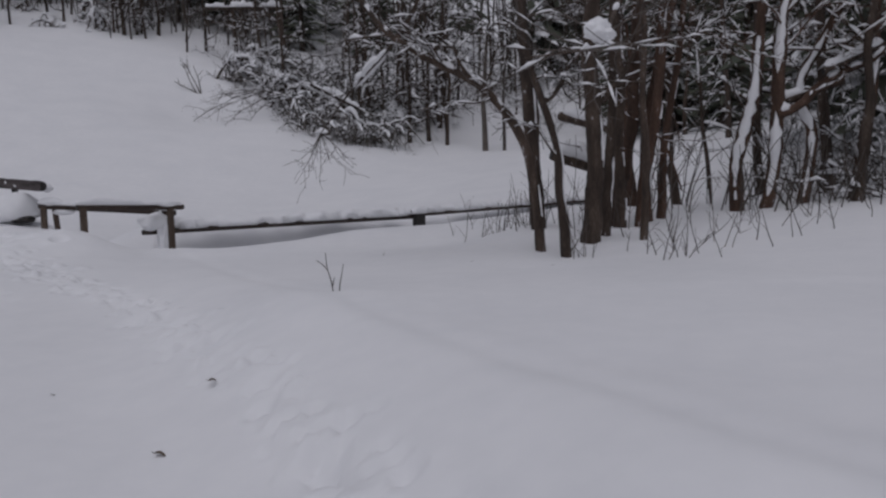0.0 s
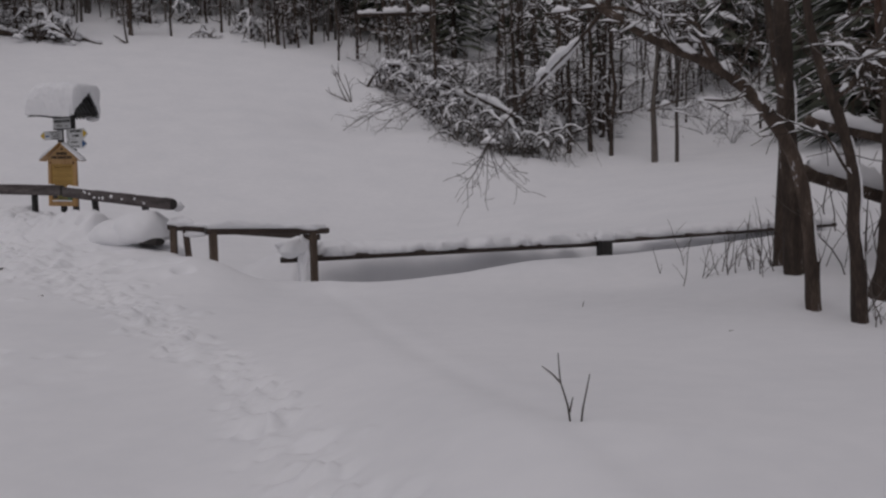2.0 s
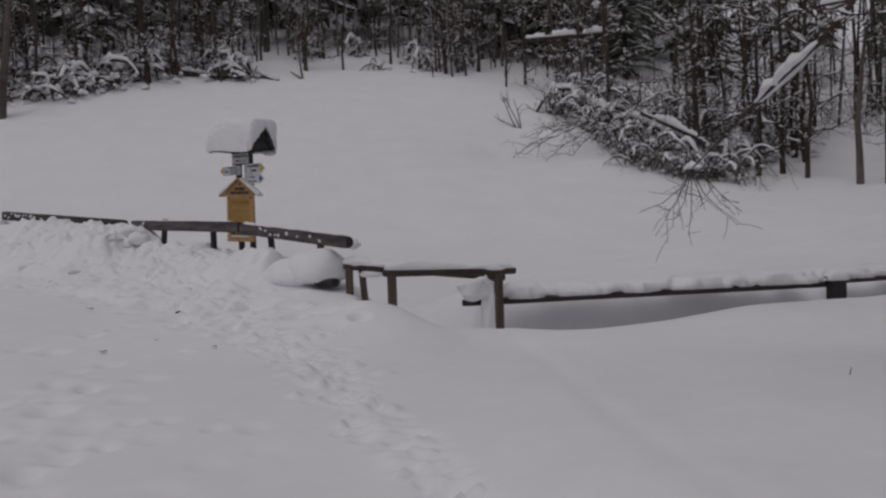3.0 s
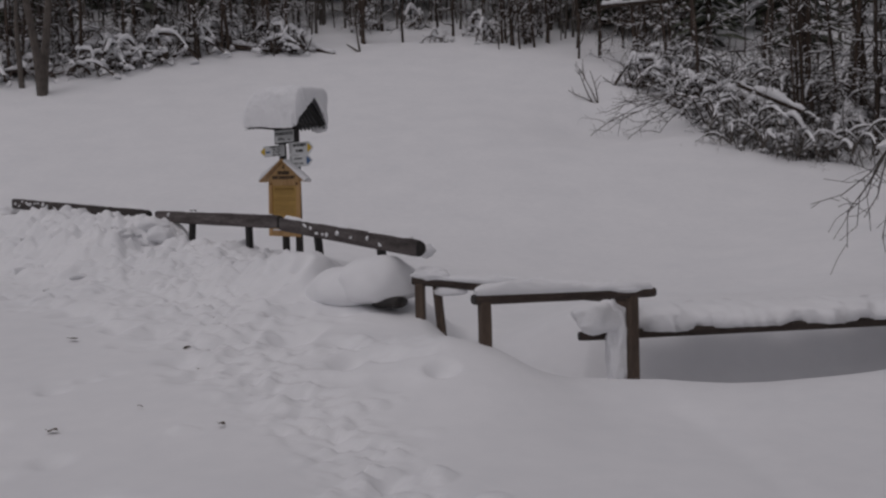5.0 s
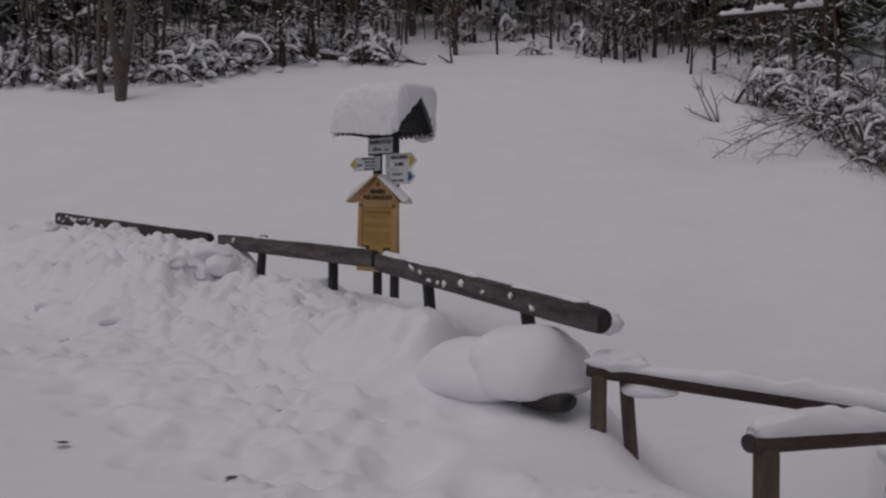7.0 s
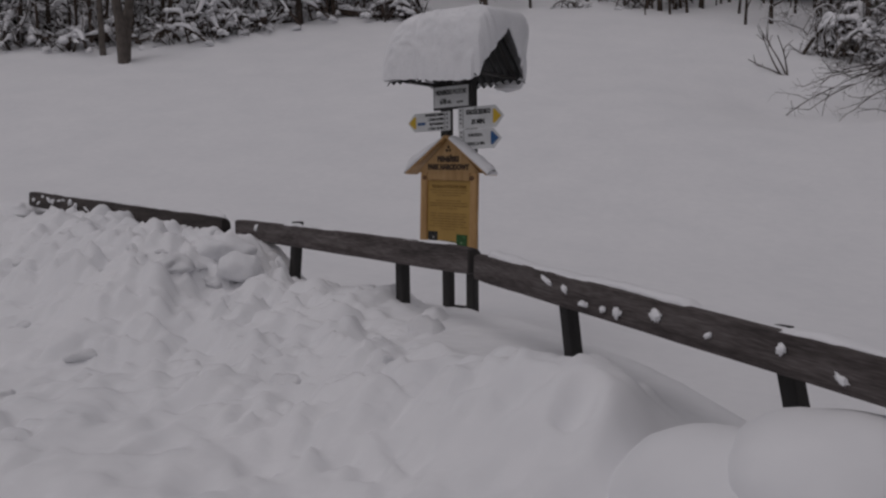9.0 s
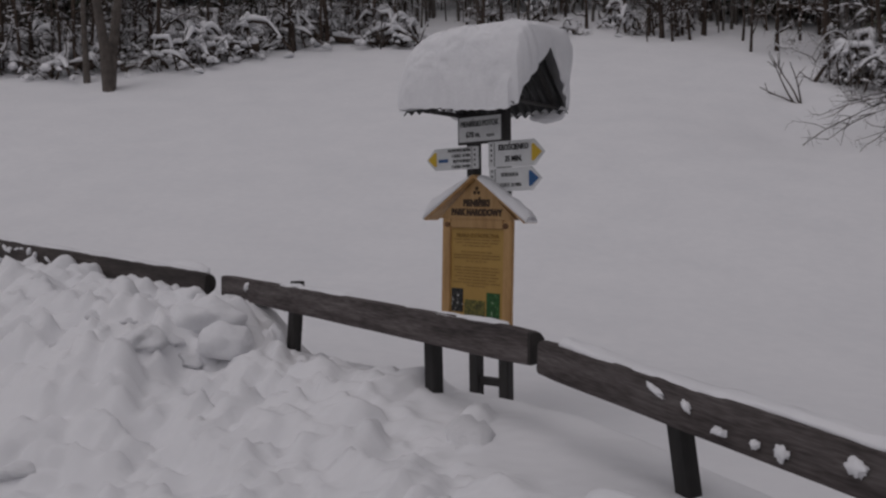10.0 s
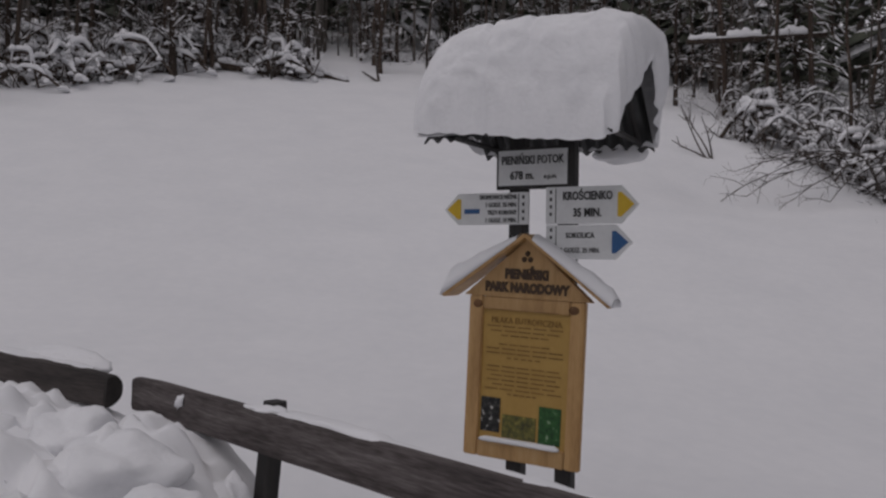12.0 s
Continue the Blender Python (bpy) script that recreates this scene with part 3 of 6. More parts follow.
shaped_tree([(2.98, 12.1, 0.9), (2.95, 12.1, 1.5), (2.98, 12.1, 2.2), (3.12, 12.1, 2.9), (3.3, 12.1, 3.7)], (0.085, 0.08, 0.075, 0.068, 0.06), 26,
            "reddish tree forking out above the bank", REDBARK, low=3, count=10, crust=0.35,
            limbs=[([(2.98, 12.1, 2.3), (2.86, 12.0, 2.6), (2.72, 11.9, 3.0), (2.66, 11.9, 3.6)], 0.05)])
shaped_tree([(3.22, 12.3, 0.95), (3.26, 12.3, 1.6), (3.34, 12.3, 2.3), (3.5, 12.3, 3.2)], (0.07, 0.06, 0.055, 0.05), 27,
            "slim reddish stem of the clump by the stream", REDBARK, low=2, count=8, crust=0.4)
bank_tree(3.3, 14.2, 6.5, 0.10, (-0.3, 0.1), 16, "bare reddish tree close to the stream", REDBARK, low=0.24, limbs=13, reach=0.26, plaster=0.33)
bank_tree(4.25, 15.2, 7.0, 0.09, (-0.1, 0.2), 17, "straight bare tree further up the bank", low=0.24, limbs=13, reach=0.26, plaster=0.33)
bank_tree(4.7, 14.6, 6.0, 0.05, (-0.4, 0.2), 18, "thin leaning young tree with snowy twigs", low=0.24, limbs=13, reach=0.26, plaster=0.33)
shaped_tree([(4.42, 12.45, 1.06), (4.38, 12.45, 1.56), (4.51, 12.45, 2.08), (4.66, 12.45, 2.72), (4.72, 12.45, 3.35), (4.78, 12.45, 3.98)], (0.1, 0.1, 0.105, 0.09, 0.085, 0.075), 19,
            "old tree with thick snow plastered on its trunk", REDBARK, low=3, count=11, crust=0.66, face=(-0.35, -0.75), coat=0.72, amount=0.045, reach=1.2, limbs=[])
shaped_tree([(4.79, 12.5, 1.11), (4.97, 12.5, 1.6), (5.0, 12.5, 2.25), (5.03, 12.5, 2.88), (5.07, 12.5, 3.46), (5.15, 12.5, 3.97)], (0.085, 0.1, 0.105, 0.1, 0.09, 0.08), 20,
            "leaning tree wrapped in thick wind-blown snow", REDBARK, low=3, count=11, crust=0.74, face=(-0.35, -0.75), coat=0.72, amount=0.045, reach=1.2, limbs=[([(4.97, 12.45, 2.3), (5.33, 12.45, 2.44), (5.62, 12.45, 2.72), (5.97, 12.45, 2.91), (6.35, 12.45, 3.04), (6.58, 12.45, 3.23)], 0.075)])
shaped_tree([(5.44, 12.7, 1.35), (5.62, 12.7, 1.95), (5.47, 12.7, 2.42), (5.44, 12.7, 2.84), (5.71, 12.7, 3.3), (6.03, 12.7, 3.9)], (0.09, 0.085, 0.08, 0.075, 0.07, 0.06), 21,
            "crooked tree with snow lying along its bends", REDBARK, low=3, count=11, crust=0.68, face=(-0.35, -0.75), coat=0.72, amount=0.045, reach=1.2, limbs=[])
shaped_tree([(6.18, 12.6, 0.91), (6.29, 12.6, 1.5), (6.41, 12.6, 2.21), (6.49, 12.6, 2.91), (6.51, 12.6, 3.61)], (0.1, 0.09, 0.085, 0.08, 0.075), 28,
            "dark tree with a snowy lump in its fork", REDBARK, low=3, count=11, crust=0.5, face=(-0.35, -0.75), coat=0.72, amount=0.045, reach=1.2, limbs=[])
bank_tree(5.95, 12.0, 6.5, 0.10, (0.5, 0.2), 22, "bare tree with snow in its forks at the wood's edge", low=0.3, limbs=15, reach=0.27, plaster=0.4, amount=0.05)
bank_tree(7.2, 12.8, 6.5, 0.12, (0.3, 0.2), 23, "dark bare tree at the edge of the wood", low=0.25, limbs=15, reach=0.27, plaster=0.3, amount=0.05)
bank_tree(6.8, 14.8, 7.5, 0.14, (-0.3, 0.2), 24, "tall dark bare tree deeper in the wood", low=0.2, limbs=15, reach=0.27, amount=0.05, plaster=0.33)
bank_tree(6.2, 16.4, 7.5, 0.12, (0.3, 0.2), 25, "tall dark tree standing among snowy bushes", low=0.15, limbs=16, reach=0.27, amount=0.05, plaster=0.33)


shaped_tree([(1.16, 9.76, 0.73), (1.11, 9.74, 1.15), (1.05, 9.72, 1.6), (0.94, 9.7, 1.94), (0.78, 9.7, 2.22), (0.58, 9.7, 2.46), (0.33, 9.7, 2.66), (0.03, 9.8, 2.82), (-0.27, 9.8, 3.0), (-0.55, 9.85, 3.2), (-0.80, 9.9, 3.5)], (0.060, 0.054, 0.052, 0.052, 0.050, 0.048, 0.045, 0.042, 0.038, 0.033, 0.028), 31,
            "tree leaning out over the stream with snow along its limb", low=5, count=12, crust=0.45, reach=1.1, amount=0.022, top=1.6, name="leaning_tree",
            limbs=[([(0.36, 9.7, 2.66), (0.25, 9.55, 2.80), (0.20, 9.5, 2.95)], 0.03), ([(0.62, 9.7, 2.42), (0.45, 9.6, 2.35), (0.1, 9.5, 2.36), (-0.2, 9.5, 2.28)], 0.014), ([(0.05, 9.8, 2.82), (-0.1, 9.6, 3.02), (-0.5, 9.4, 3.1), (-1.0, 9.3, 3.05)], 0.022)])


def overhanging_bough():
    """A long twiggy bough that reaches forward from the clump and holds a round lump of snow."""
    rng = random.Random(64)
    x, y = 2.36, 9.85
    g = ground_z(x, y)
    ob = thing("overhanging_tree", pose(x, y, g), "slim tree whose long bough hangs out over the bank", "tree", "trees on the stream bank")
    trunk, crown, snow = Shape(), Shape(), Shape()
    o = Vector((x, y, g))
    stem = [Vector(p) - o for p in ((2.36, 9.85, g - 0.3), (2.40, 9.8, 1.6), (2.34, 9.7, 2.4), (2.30, 9.4, 3.1), (2.1, 8.9, 3.5), (1.8, 8.0, 3.3), (1.5, 7.1, 2.85), (1.22, 6.35, 2.45), (0.95, 6.0, 2.35), (0.6, 5.9, 2.3))]
    rad = [0.05, 0.045, 0.04, 0.036, 0.03, 0.024, 0.019, 0.014, 0.009, 0.005]
    line, rr = eased(stem, rad, 5)
    trunk.tube(line, rr, 7, rough=0.2)
    for a in (24, 29, 34):
        laden(rng, snow, line[a:a + 6], rr[a:a + 6], 0.03, 1, 5)
    for i in range(18):
        k = rng.randint(22, len(line) - 3)
        branch(rng, crown, snow, line[k], Vector((rng.uniform(-1, 0.9), rng.uniform(-0.6, 0.3), rng.uniform(-0.35, 0.25))), rng.uniform(0.35, 0.85), 0.009, 1, 0.022, -0.02, (6, 5))
    part("trunk", trunk, BARK, ob), tagged(part("crown", crown, TWIG, ob), kind="stuff"), tagged(part("snow_load", snow, SNOW, ob, "fresh snow lying on the bough"), kind="stuff")


overhanging_bough()


def drooping_bough():
    rng = random.Random(37)
    base = (1.25, 11.6)
    ob = thing("drooping_tree", pose(*base, ground_z(*base)), "slender tree whose snow-laden bough droops over the stream", "tree", "trees on the stream bank")
    trunk, limbs, snow = Shape(), Shape(), Shape()
    z0 = ground_z(*base)
    stem = [Vector((0, 0, -0.3)), Vector((0.1, 0.1, 1.5)), Vector((-0.1, 0.2, 3.0)), Vector((-0.5, 0.5, 4.0)), Vector((-1.1, 0.7, 4.3))]
    trunk.tube(stem, [0.06, 0.05, 0.04, 0.034, 0.03], 7)
    line = [Vector(p) - Vector((*base, z0)) for p in ((0.15, 12.3, 4.9), (-0.4, 12.5, 3.85), (-0.78, 12.7, 3.42), (-1.12, 13.1, 3.16), (-1.45, 13.6, 2.92), (-1.80, 14.4, 2.66), (-2.16, 15.4, 2.44))]
    rad = [0.03, 0.028, 0.024, 0.022, 0.018, 0.012, 0.009]
    trunk.tube(*eased(line, rad, 4), 6)
    pad, rr = eased(line, rad, 8)
    pad, rr = pad[15:30], rr[15:30]
    g = [noise.noise(Vector((i * 0.5, 3, 1))) for i in range(15)]
    e = [math.sin(math.pi * (i + 0.5) / 15) ** 0.5 for i in range(15)]
    snow.snow(pad, [(0.10 + 0.06 * v) * q for v, q in zip(g, e)], [(0.12 + 0.09 * v) * q for v, q in zip(g, e)], [-0.01 + 0.03 * v for v in g], 8)
    tip = line[-1]
    snow.snow([tip + Vector((-0.11, -0.02, -0.01)), tip, tip + Vector((0.12, 0.02, 0.0))], [0.03, 0.07, 0.04], [0.03, 0.11, 0.04], [0.0] * 3, 7)
    for dx, length in ((-0.75, 1.0), (-0.45, 1.15), (-0.30, 0.8), (0.0, 1.1), (0.05, 0.75), (0.35, 0.9), (-1.0, 0.9), (0.6, 0.7), (-0.15, 0.95), (0.2, 0.6)):
        branch(rng, limbs, snow, tip, Vector((dx, rng.uniform(-0.3, 0.3), -0.85)), length, 0.008, 1, 0.0, -0.03, (5, 5))
    for k in (1, 2, 2, 3):
        branch(rng, limbs, snow, line[k], Vector((rng.uniform(-1, 0.6), rng.uniform(-0.5, 0.5), rng.uniform(-0.3, 0.6))), rng.uniform(0.7, 1.3), 0.012, 0, 0.02, 0.0, (5, 3))
    part("trunk", trunk, BARK, ob), tagged(part("crown", limbs, TWIG, ob), kind="stuff"), tagged(part("snow_load", snow, SNOW, ob, "lump of snow on the bough"), kind="stuff")


drooping_bough()


def lump_on(rng, snow, p, size):
    """A small rounded heap of snow caught on a twig."""
    d = Vector((rng.gauss(0, 1), rng.gauss(0, 1), rng.gauss(0, 0.25))).normalized() * (size * rng.uniform(0.8, 1.5))
    snow.snow([p - d, p - d * 0.45, p + d * 0.35, p + d], [size * 0.35, size * 0.8, size * 0.75, size * 0.3], [size * 0.3, size * rng.uniform(0.8, 1.2), size * rng.uniform(0.7, 1.1), size * 0.25], [-size * 0.3] * 4, 6)


def shrub_meshes(seed, h, stems, spread, amount, fork=(4, 3), r=0.018, wood_mat=None, arcs=0):
    rng = random.Random(seed)
    wood, snow = Shape(), Shape()
    for i in range(stems):
        w = rng.uniform(0, 6.283)
        d = Vector((math.cos(w) * spread, math.sin(w) * spread, 1))
        branch(rng, wood, snow, Vector((rng.gauss(0, 0.12), rng.gauss(0, 0.12), -0.15)), d, h * rng.uniform(0.6, 1.15), r * rng.uniform(0.6, 1.2), 0, amount, -0.02, fork)
    for i in range(arcs):
        w, k = rng.uniform(0, 6.283), h * rng.uniform(0.6, 1.5)
        d = Vector((math.cos(w), math.sin(w), 0))
        side = Vector((-d.y, d.x, 0)) * rng.uniform(-0.5, 0.5)
        top = h * rng.uniform(0.25, 0.8)
        pts = [d * (k * (t - 0.35)) + side * t + Vector((rng.gauss(0, 0.04), rng.gauss(0, 0.04), top * math.sin(math.pi * min(1, t * 0.9 + 0.08)) - 0.12 + rng.gauss(0, 0.04))) for t in [j / 6 for j in range(7)]]
        wood.tube(pts, taper(0.06, 0.03, 6), 6)
        for q in pts[1:]:
            lump_on(rng, snow, q + Vector((rng.gauss(0, 0.12), rng.gauss(0, 0.12), rng.uniform(-0.2, 0.1))), rng.uniform(0.07, 0.16))
        deep = [0.03] + [rng.uniform(0.09, 0.2) for j in range(3)] + [0.02]
        line, wide = eased(pts[1:6], [0.05] + [rng.uniform(0.06, 0.12) for j in range(3)] + [0.05], 3)
        deep = eased(pts[1:6], deep, 3)[1]
        snow.snow(line, wide, deep, [0.03] * len(line), 6)
    return wood.mesh("brushwood", [wood_mat or TWIG]), snow.mesh("snow_load", [SNOW])


def shrub(name, x, y, meshes, label, category="shrub", group="", turn=0.0, scale=1.0):
    ob = thing(name, pose(x, y, ground_z(x, y), 0, 0, turn) @ Matrix.Scale(scale, 4), label, category, group)
    for n, me in zip(("brushwood", "snow_load"), meshes):
        o = new(n, me)
        o.parent = ob
        tagged(o, kind="stuff")
    return ob


# ---- the path rail: three split logs on leaning posts ----
def along(p, q):
    """The pose at p whose x axis runs to q, and the length between."""
    p, q = Vector(p), Vector(q)
    d = (q - p).normalized()
    s = Vector((0, 0, 1)).cross(d).normalized()
    u = d.cross(s)
    m = Matrix.Translation(p) @ Matrix((d, s, u)).transposed().to_4x4()
    return m, (q - p).length


def log_shape(length, ry, rz, seed, n=16, steps=24, flat=0.55, k_end=1):
    """A log along x, flattened on the side away from +y, with worn ends and an uneven skin."""
    sh = Shape()
    for i in range(steps + 1):
        t = i / steps
        x = length * t
        for j in range(n):
            w = 2 * math.pi * j / n
            y, z = math.cos(w), math.sin(w)
            y = max(y, -flat)
            g = 1 + 0.035 * noise.noise(Vector((x * 2.1, y * 2 + seed, z * 2))) + 0.02 * noise.noise(Vector((x * 9, y * 5, z * 5 + seed)))
            e = 0.93 if i in (0, steps) else 1.0
            sh.v.append(Vector((x, ry * y * g * e, rz * z * g * e)))
    for i in range(steps):
        for j in range(n):
            q = i * n
            sh.f.append((q + j, q + (j + 1) % n, q + n + (j + 1) % n, q + n + j)), sh.k.append(0)
    for base, dx, flip in ((0, -0.012, True), (steps * n, 0.012, False)):
        r = len(sh.v)
        for j in range(n):
            v = sh.v[base + j]
            sh.v.append(Vector((v.x + dx, v.y * 0.9, v.z * 0.9)))
        for j in range(n):
            sh.f.append((base + j, base + (j + 1) % n, r + (j + 1) % n, r + j)), sh.k.append(k_end)
        sh.f.append(tuple(r + j for j in range(n))), sh.k.append(k_end)
    bm = bmesh.new()
    vs = [bm.verts.new(v) for v in sh.v]
    for f, k in zip(sh.f, sh.k):
        bm.faces.new([vs[i] for i in f]).material_index = k
    bmesh.ops.recalc_face_normals(bm, faces=bm.faces[:])
    me = bpy.data.meshes.new("log")
    bm.to_mesh(me)
    bm.free()
    return me


def log_mesh(length, ry, rz, seed, mats, **kw):
    me = log_shape(length, ry, rz, seed, **kw)
    for m in mats:
        me.materials.append(m)
    me.polygons.foreach_set("use_smooth", [True] * len(me.polygons))
    me.set_sharp_from_angle(angle=radians(50))
    return me


def cap_on(length, a, b, width, height, lift, seed, gap=0.0, n=10, step=0.03, side=0.0):
    """Uneven snow lying along x from a to b: steep-sided pads of changing depth."""
    sh = Shape()
    k = max(6, int((b - a) / step))
    for i in range(k + 1):
        t = i / k
        x = a + (b - a) * t
        e = min(1.0, 0.25 + min(t, 1 - t) * (b - a) / (0.6 * height + 0.02)) ** 0.5
        v = 0.9 * noise.noise(Vector((x * 1.3, seed * 3.1, 0))) + 0.25 * noise.noise(Vector((x * 4.0, seed * 1.7, 4)))
        v += 0.30 * noise.noise(Vector((x * 8.0, seed * 1.3, 2))) - 0.35 * max(0.0, noise.noise(Vector((x * 3.0, seed * 0.7, 8)))) ** 0.5
        h = height * e * (1 + 0.75 * gap * v)
        if gap > 0.5 and noise.noise(Vector((x * 1.3, seed * 2.3, 7))) < -0.28:
            h *= 0.3
        w = width * e * (1 + 0.18 * noise.noise(Vector((x * 2.5, seed, 9))))
        y = side + 0.25 * width * noise.noise(Vector((x * 2.0, seed, 5)))
        for j in range(n + 1):
            c, s = math.cos(math.pi * j / n), math.sin(math.pi * j / n)
            g = 1 + 0.22 * noise.noise(Vector((x * 5, c * 2.5 + seed, s * 2.5))) + 0.15 * noise.noise(Vector((x * 13, c * 3.5 + seed, s * 3.5)))
            sh.v.append(Vector((x, y + w * math.copysign(abs(c) ** 0.6, c) * g, lift + max(h, 0.01) * s ** 0.6 * g)))
    m = n + 1
    for i in range(k):
        for j in range(m):
            q = i * m
            sh.f.append((q + j, q + (j + 1) % m, q + m + (j + 1) % m, q + m + j)), sh.k.append(0)
    sh.f.append(tuple(range(m))), sh.k.append(0)
    sh.f.append(tuple(k * m + n - j for j in range(m))), sh.k.append(0)
    return sh


def post_shape(h, w, d, seed, lean=(0, 0), round_post=True):
    sh = Shape()
    pts = [Vector((lean[0] * t + 0.004 * noise.noise(Vector((seed, t * 5, 0))), lean[1] * t, -0.45 + (h + 0.45) * t)) for t in (0, 0.25, 0.5, 0.75, 0.97, 1.0)]
    if round_post:
        sh.tube(pts, [w * 0.5 * s for s in (1, 1.03, 0.98, 1.0, 0.97, 0.86)], 10)
    else:
        base = len(sh.v)
        for i, p in enumerate(pts):
            s = 0.93 if i == len(pts) - 1 else 1
            for dx, dy in ((-1, -0.8), (-0.8, -1), (0.8, -1), (1, -0.8), (1, 0.8), (0.8, 1), (-0.8, 1), (-1, 0.8)):
                sh.v.append(p + Vector((dx * w / 2 * s, dy * d / 2 * s, 0)))
        for i in range(len(pts) - 1):
            for j in range(8):
                q = base + i * 8
                sh.f.append((q + j, q + (j + 1) % 8, q + 8 + (j + 1) % 8, q + 8 + j)), sh.k.append(0)
        sh.f.append(tuple(base + 40 + j for j in range(8))), sh.k.append(0)
    return sh


def log_rail(p, q, posts, seed, label, snow_from, snow_to, patches=(), thick=0.087, wood=None, heaped=0.030):
    m, length = along(p, q)
    ob = thing("log_rail", m, label, "railing", "log rails along the path")
    me = log_mesh(length, thick, thick, seed, [wood or LOGWOOD, ENDWOOD], n=22, flat=0.45)
    o = new("log", me)
    o.parent = ob
    inv = m.inverted()
    for i, (t, lean, *up) in enumerate(posts):
        w = m @ Vector((length * t, 0.06, 0))
        g = ground_z(w.x, w.y)
        sh = post_shape(w.z + (up[0] if up else 0.045) - g, 0.082, 0.075, seed + i, lean, False)
        c = part("post", sh, BLACKWOOD, ob, "dark leaning post")
        c.matrix_basis = inv @ Matrix.Translation((w.x - lean[0], w.y - lean[1] + 0.02, g)) @ pose(0, 0, 0, 0, 0, math.degrees(math.atan2(m[1][0], m[0][0])))
        sharp(c)
    part("snow_cap", cap_on(length, snow_from, snow_to, 0.05, heaped, thick - 0.016, seed, 0.95, side=0.03), SNOW, ob, "uneven snow lying along the log")
    rng = random.Random(seed)
    for x in patches:
        bm = bmesh.new()
        bmesh.ops.create_icosphere(bm, subdivisions=3, radius=1)
        size, z, turn = Vector((rng.uniform(0.014, 0.042), 0.016, rng.uniform(0.010, 0.026))), rng.uniform(-0.03, 0.05), rng.uniform(-0.9, 0.9)
        for v in bm.verts:
            g = 1 + 0.55 * noise.noise(v.co * 1.5 + Vector((x * 9, 0, 0))) + 0.55 * noise.noise(v.co * 3.3 + Vector((0, x * 9, 0)))
            a, b = v.co.x * size.x * g, v.co.z * size.z * g
            v.co = Vector((x + a * math.cos(turn) - b * math.sin(turn), -0.045 + v.co.y * size.y, z + a * math.sin(turn) + b * math.cos(turn)))
        sh = Shape()
        sh.take(bm)
        part("snow_patch", sh, SNOW, ob, "small clot of snow")


log_rail((-15.2, 15.93, 2.265), (-12.06, 15.73, 1.992), [(0.44, (0.02, 0)), (0.79, (0.02, 0.02))], 3, "dark wet half-round log rail, its far end sunk in snow", 0.1, 3.0, (0.1, 0.2, 0.28, 0.4, 0.47, 0.6, 0.68, 0.8, 0.9, 1.1), wood=WETLOG)
log_rail((-11.97, 15.83, 1.975), (-8.88, 14.62, 1.862), [(0.305, (0.07, 0.04), 0.115), (0.74, (-0.04, 0.02))], 5, "weathered grey half-round log rail on leaning posts", 1.1, 3.1, (0.45,))
log_rail((-8.80, 14.56, 1.835), (-6.16, 12.98, 1.605), [(0.215, (-0.16, 0.0)), (0.66, (-0.26, 0.0))], 7, "weathered brown half-round log rail ending in a rounded butt", 0.1, 2.9, (0.9, 1.05, 1.2, 1.3, 1.55, 0.75, 1.85, 2.2, 2.45), thick=0.082, heaped=0.036)


# ---- footbridge hand rails ----
def hand_rail(p, q, posts, brace, seed, label, height):
    m, length = along(p, q)
    ob = thing("hand_rail", m, label, "railing", "hand rails of the footbridge")
    me = log_mesh(length, 0.047, 0.043, seed, [RAILWOOD, ENDWOOD], n=12, flat=0.75)
    o = new("rail", me)
    o.parent = ob
    inv = m.inverted()
    turn = pose(0, 0, 0, 0, 0, math.degrees(math.atan2(m[1][0], m[0][0])))
    for i, (t, lean) in enumerate(posts):
        w = m @ Vector((length * t, 0.0, -0.02))
        g = ground_z(w.x, w.y) - 0.1
        c = part("post", post_shape(w.z - g, 0.085, 0.075, seed + i, lean, False), POSTWOOD, ob, "rough brown post")
        c.matrix_basis = inv @ Matrix.Translation((w.x - lean[0], w.y - lean[1], g)) @ turn
        sharp(c)
    for t, off, lean in brace:
        w = m @ Vector((length * t, 0.06, -0.03))
        g = ground_z(w.x, w.y) - 0.1
        c = part("brace", post_shape(w.z - g, 0.075, 0.06, seed + 9, lean, False), POSTWOOD, ob, "slanting brown brace")
        c.matrix_basis = inv @ Matrix.Translation((w.x + off[0] - lean[0], w.y + off[1] - lean[1], g)) @ turn
        sharp(c)
    part("snow_cap", cap_on(length, 0.0, length - 0.02, 0.048, height * 0.72, 0.03, seed, 1.15), SNOW, ob, "soft snow heaped along the rail")


hand_rail((-6.26, 13.05, 1.30), (-4.25, 13.36, 1.12), [(0.03, (0, 0)), (0.94, (0, 0))], [(0.05, (0.11, 0.02), (-0.07, 0))], 41, "brown wooden hand rail of the footbridge under snow", 0.13)
hand_rail((-5.14, 11.82, 1.28), (-4.06, 13.14, 1.215), [(0.05, (0, 0)), (0.87, (0, 0))], [], 43, "brown wooden footbridge hand rail beside the snowy bank", 0.10)


# ---- the long beam over the stream ----
def stream_beam(p, q, r, seed, label, cap, bare=0.0):
    m, length = along(p, q)
    ob = thing("stream_beam", m, label, "beam", "beams over the stream")
    o = new("beam", log_mesh(length, r, r, seed, [RAILWOOD, ENDWOOD], n=12, steps=40, flat=0.8))
    o.parent = ob
    part("snow_cap", cap_on(length, bare, length - 0.05, cap[0], cap[1], r * 0.55, seed, 0.30, side=cap[0] * 0.84), SNOW, ob, "deep snow lying along the beam")
    return ob


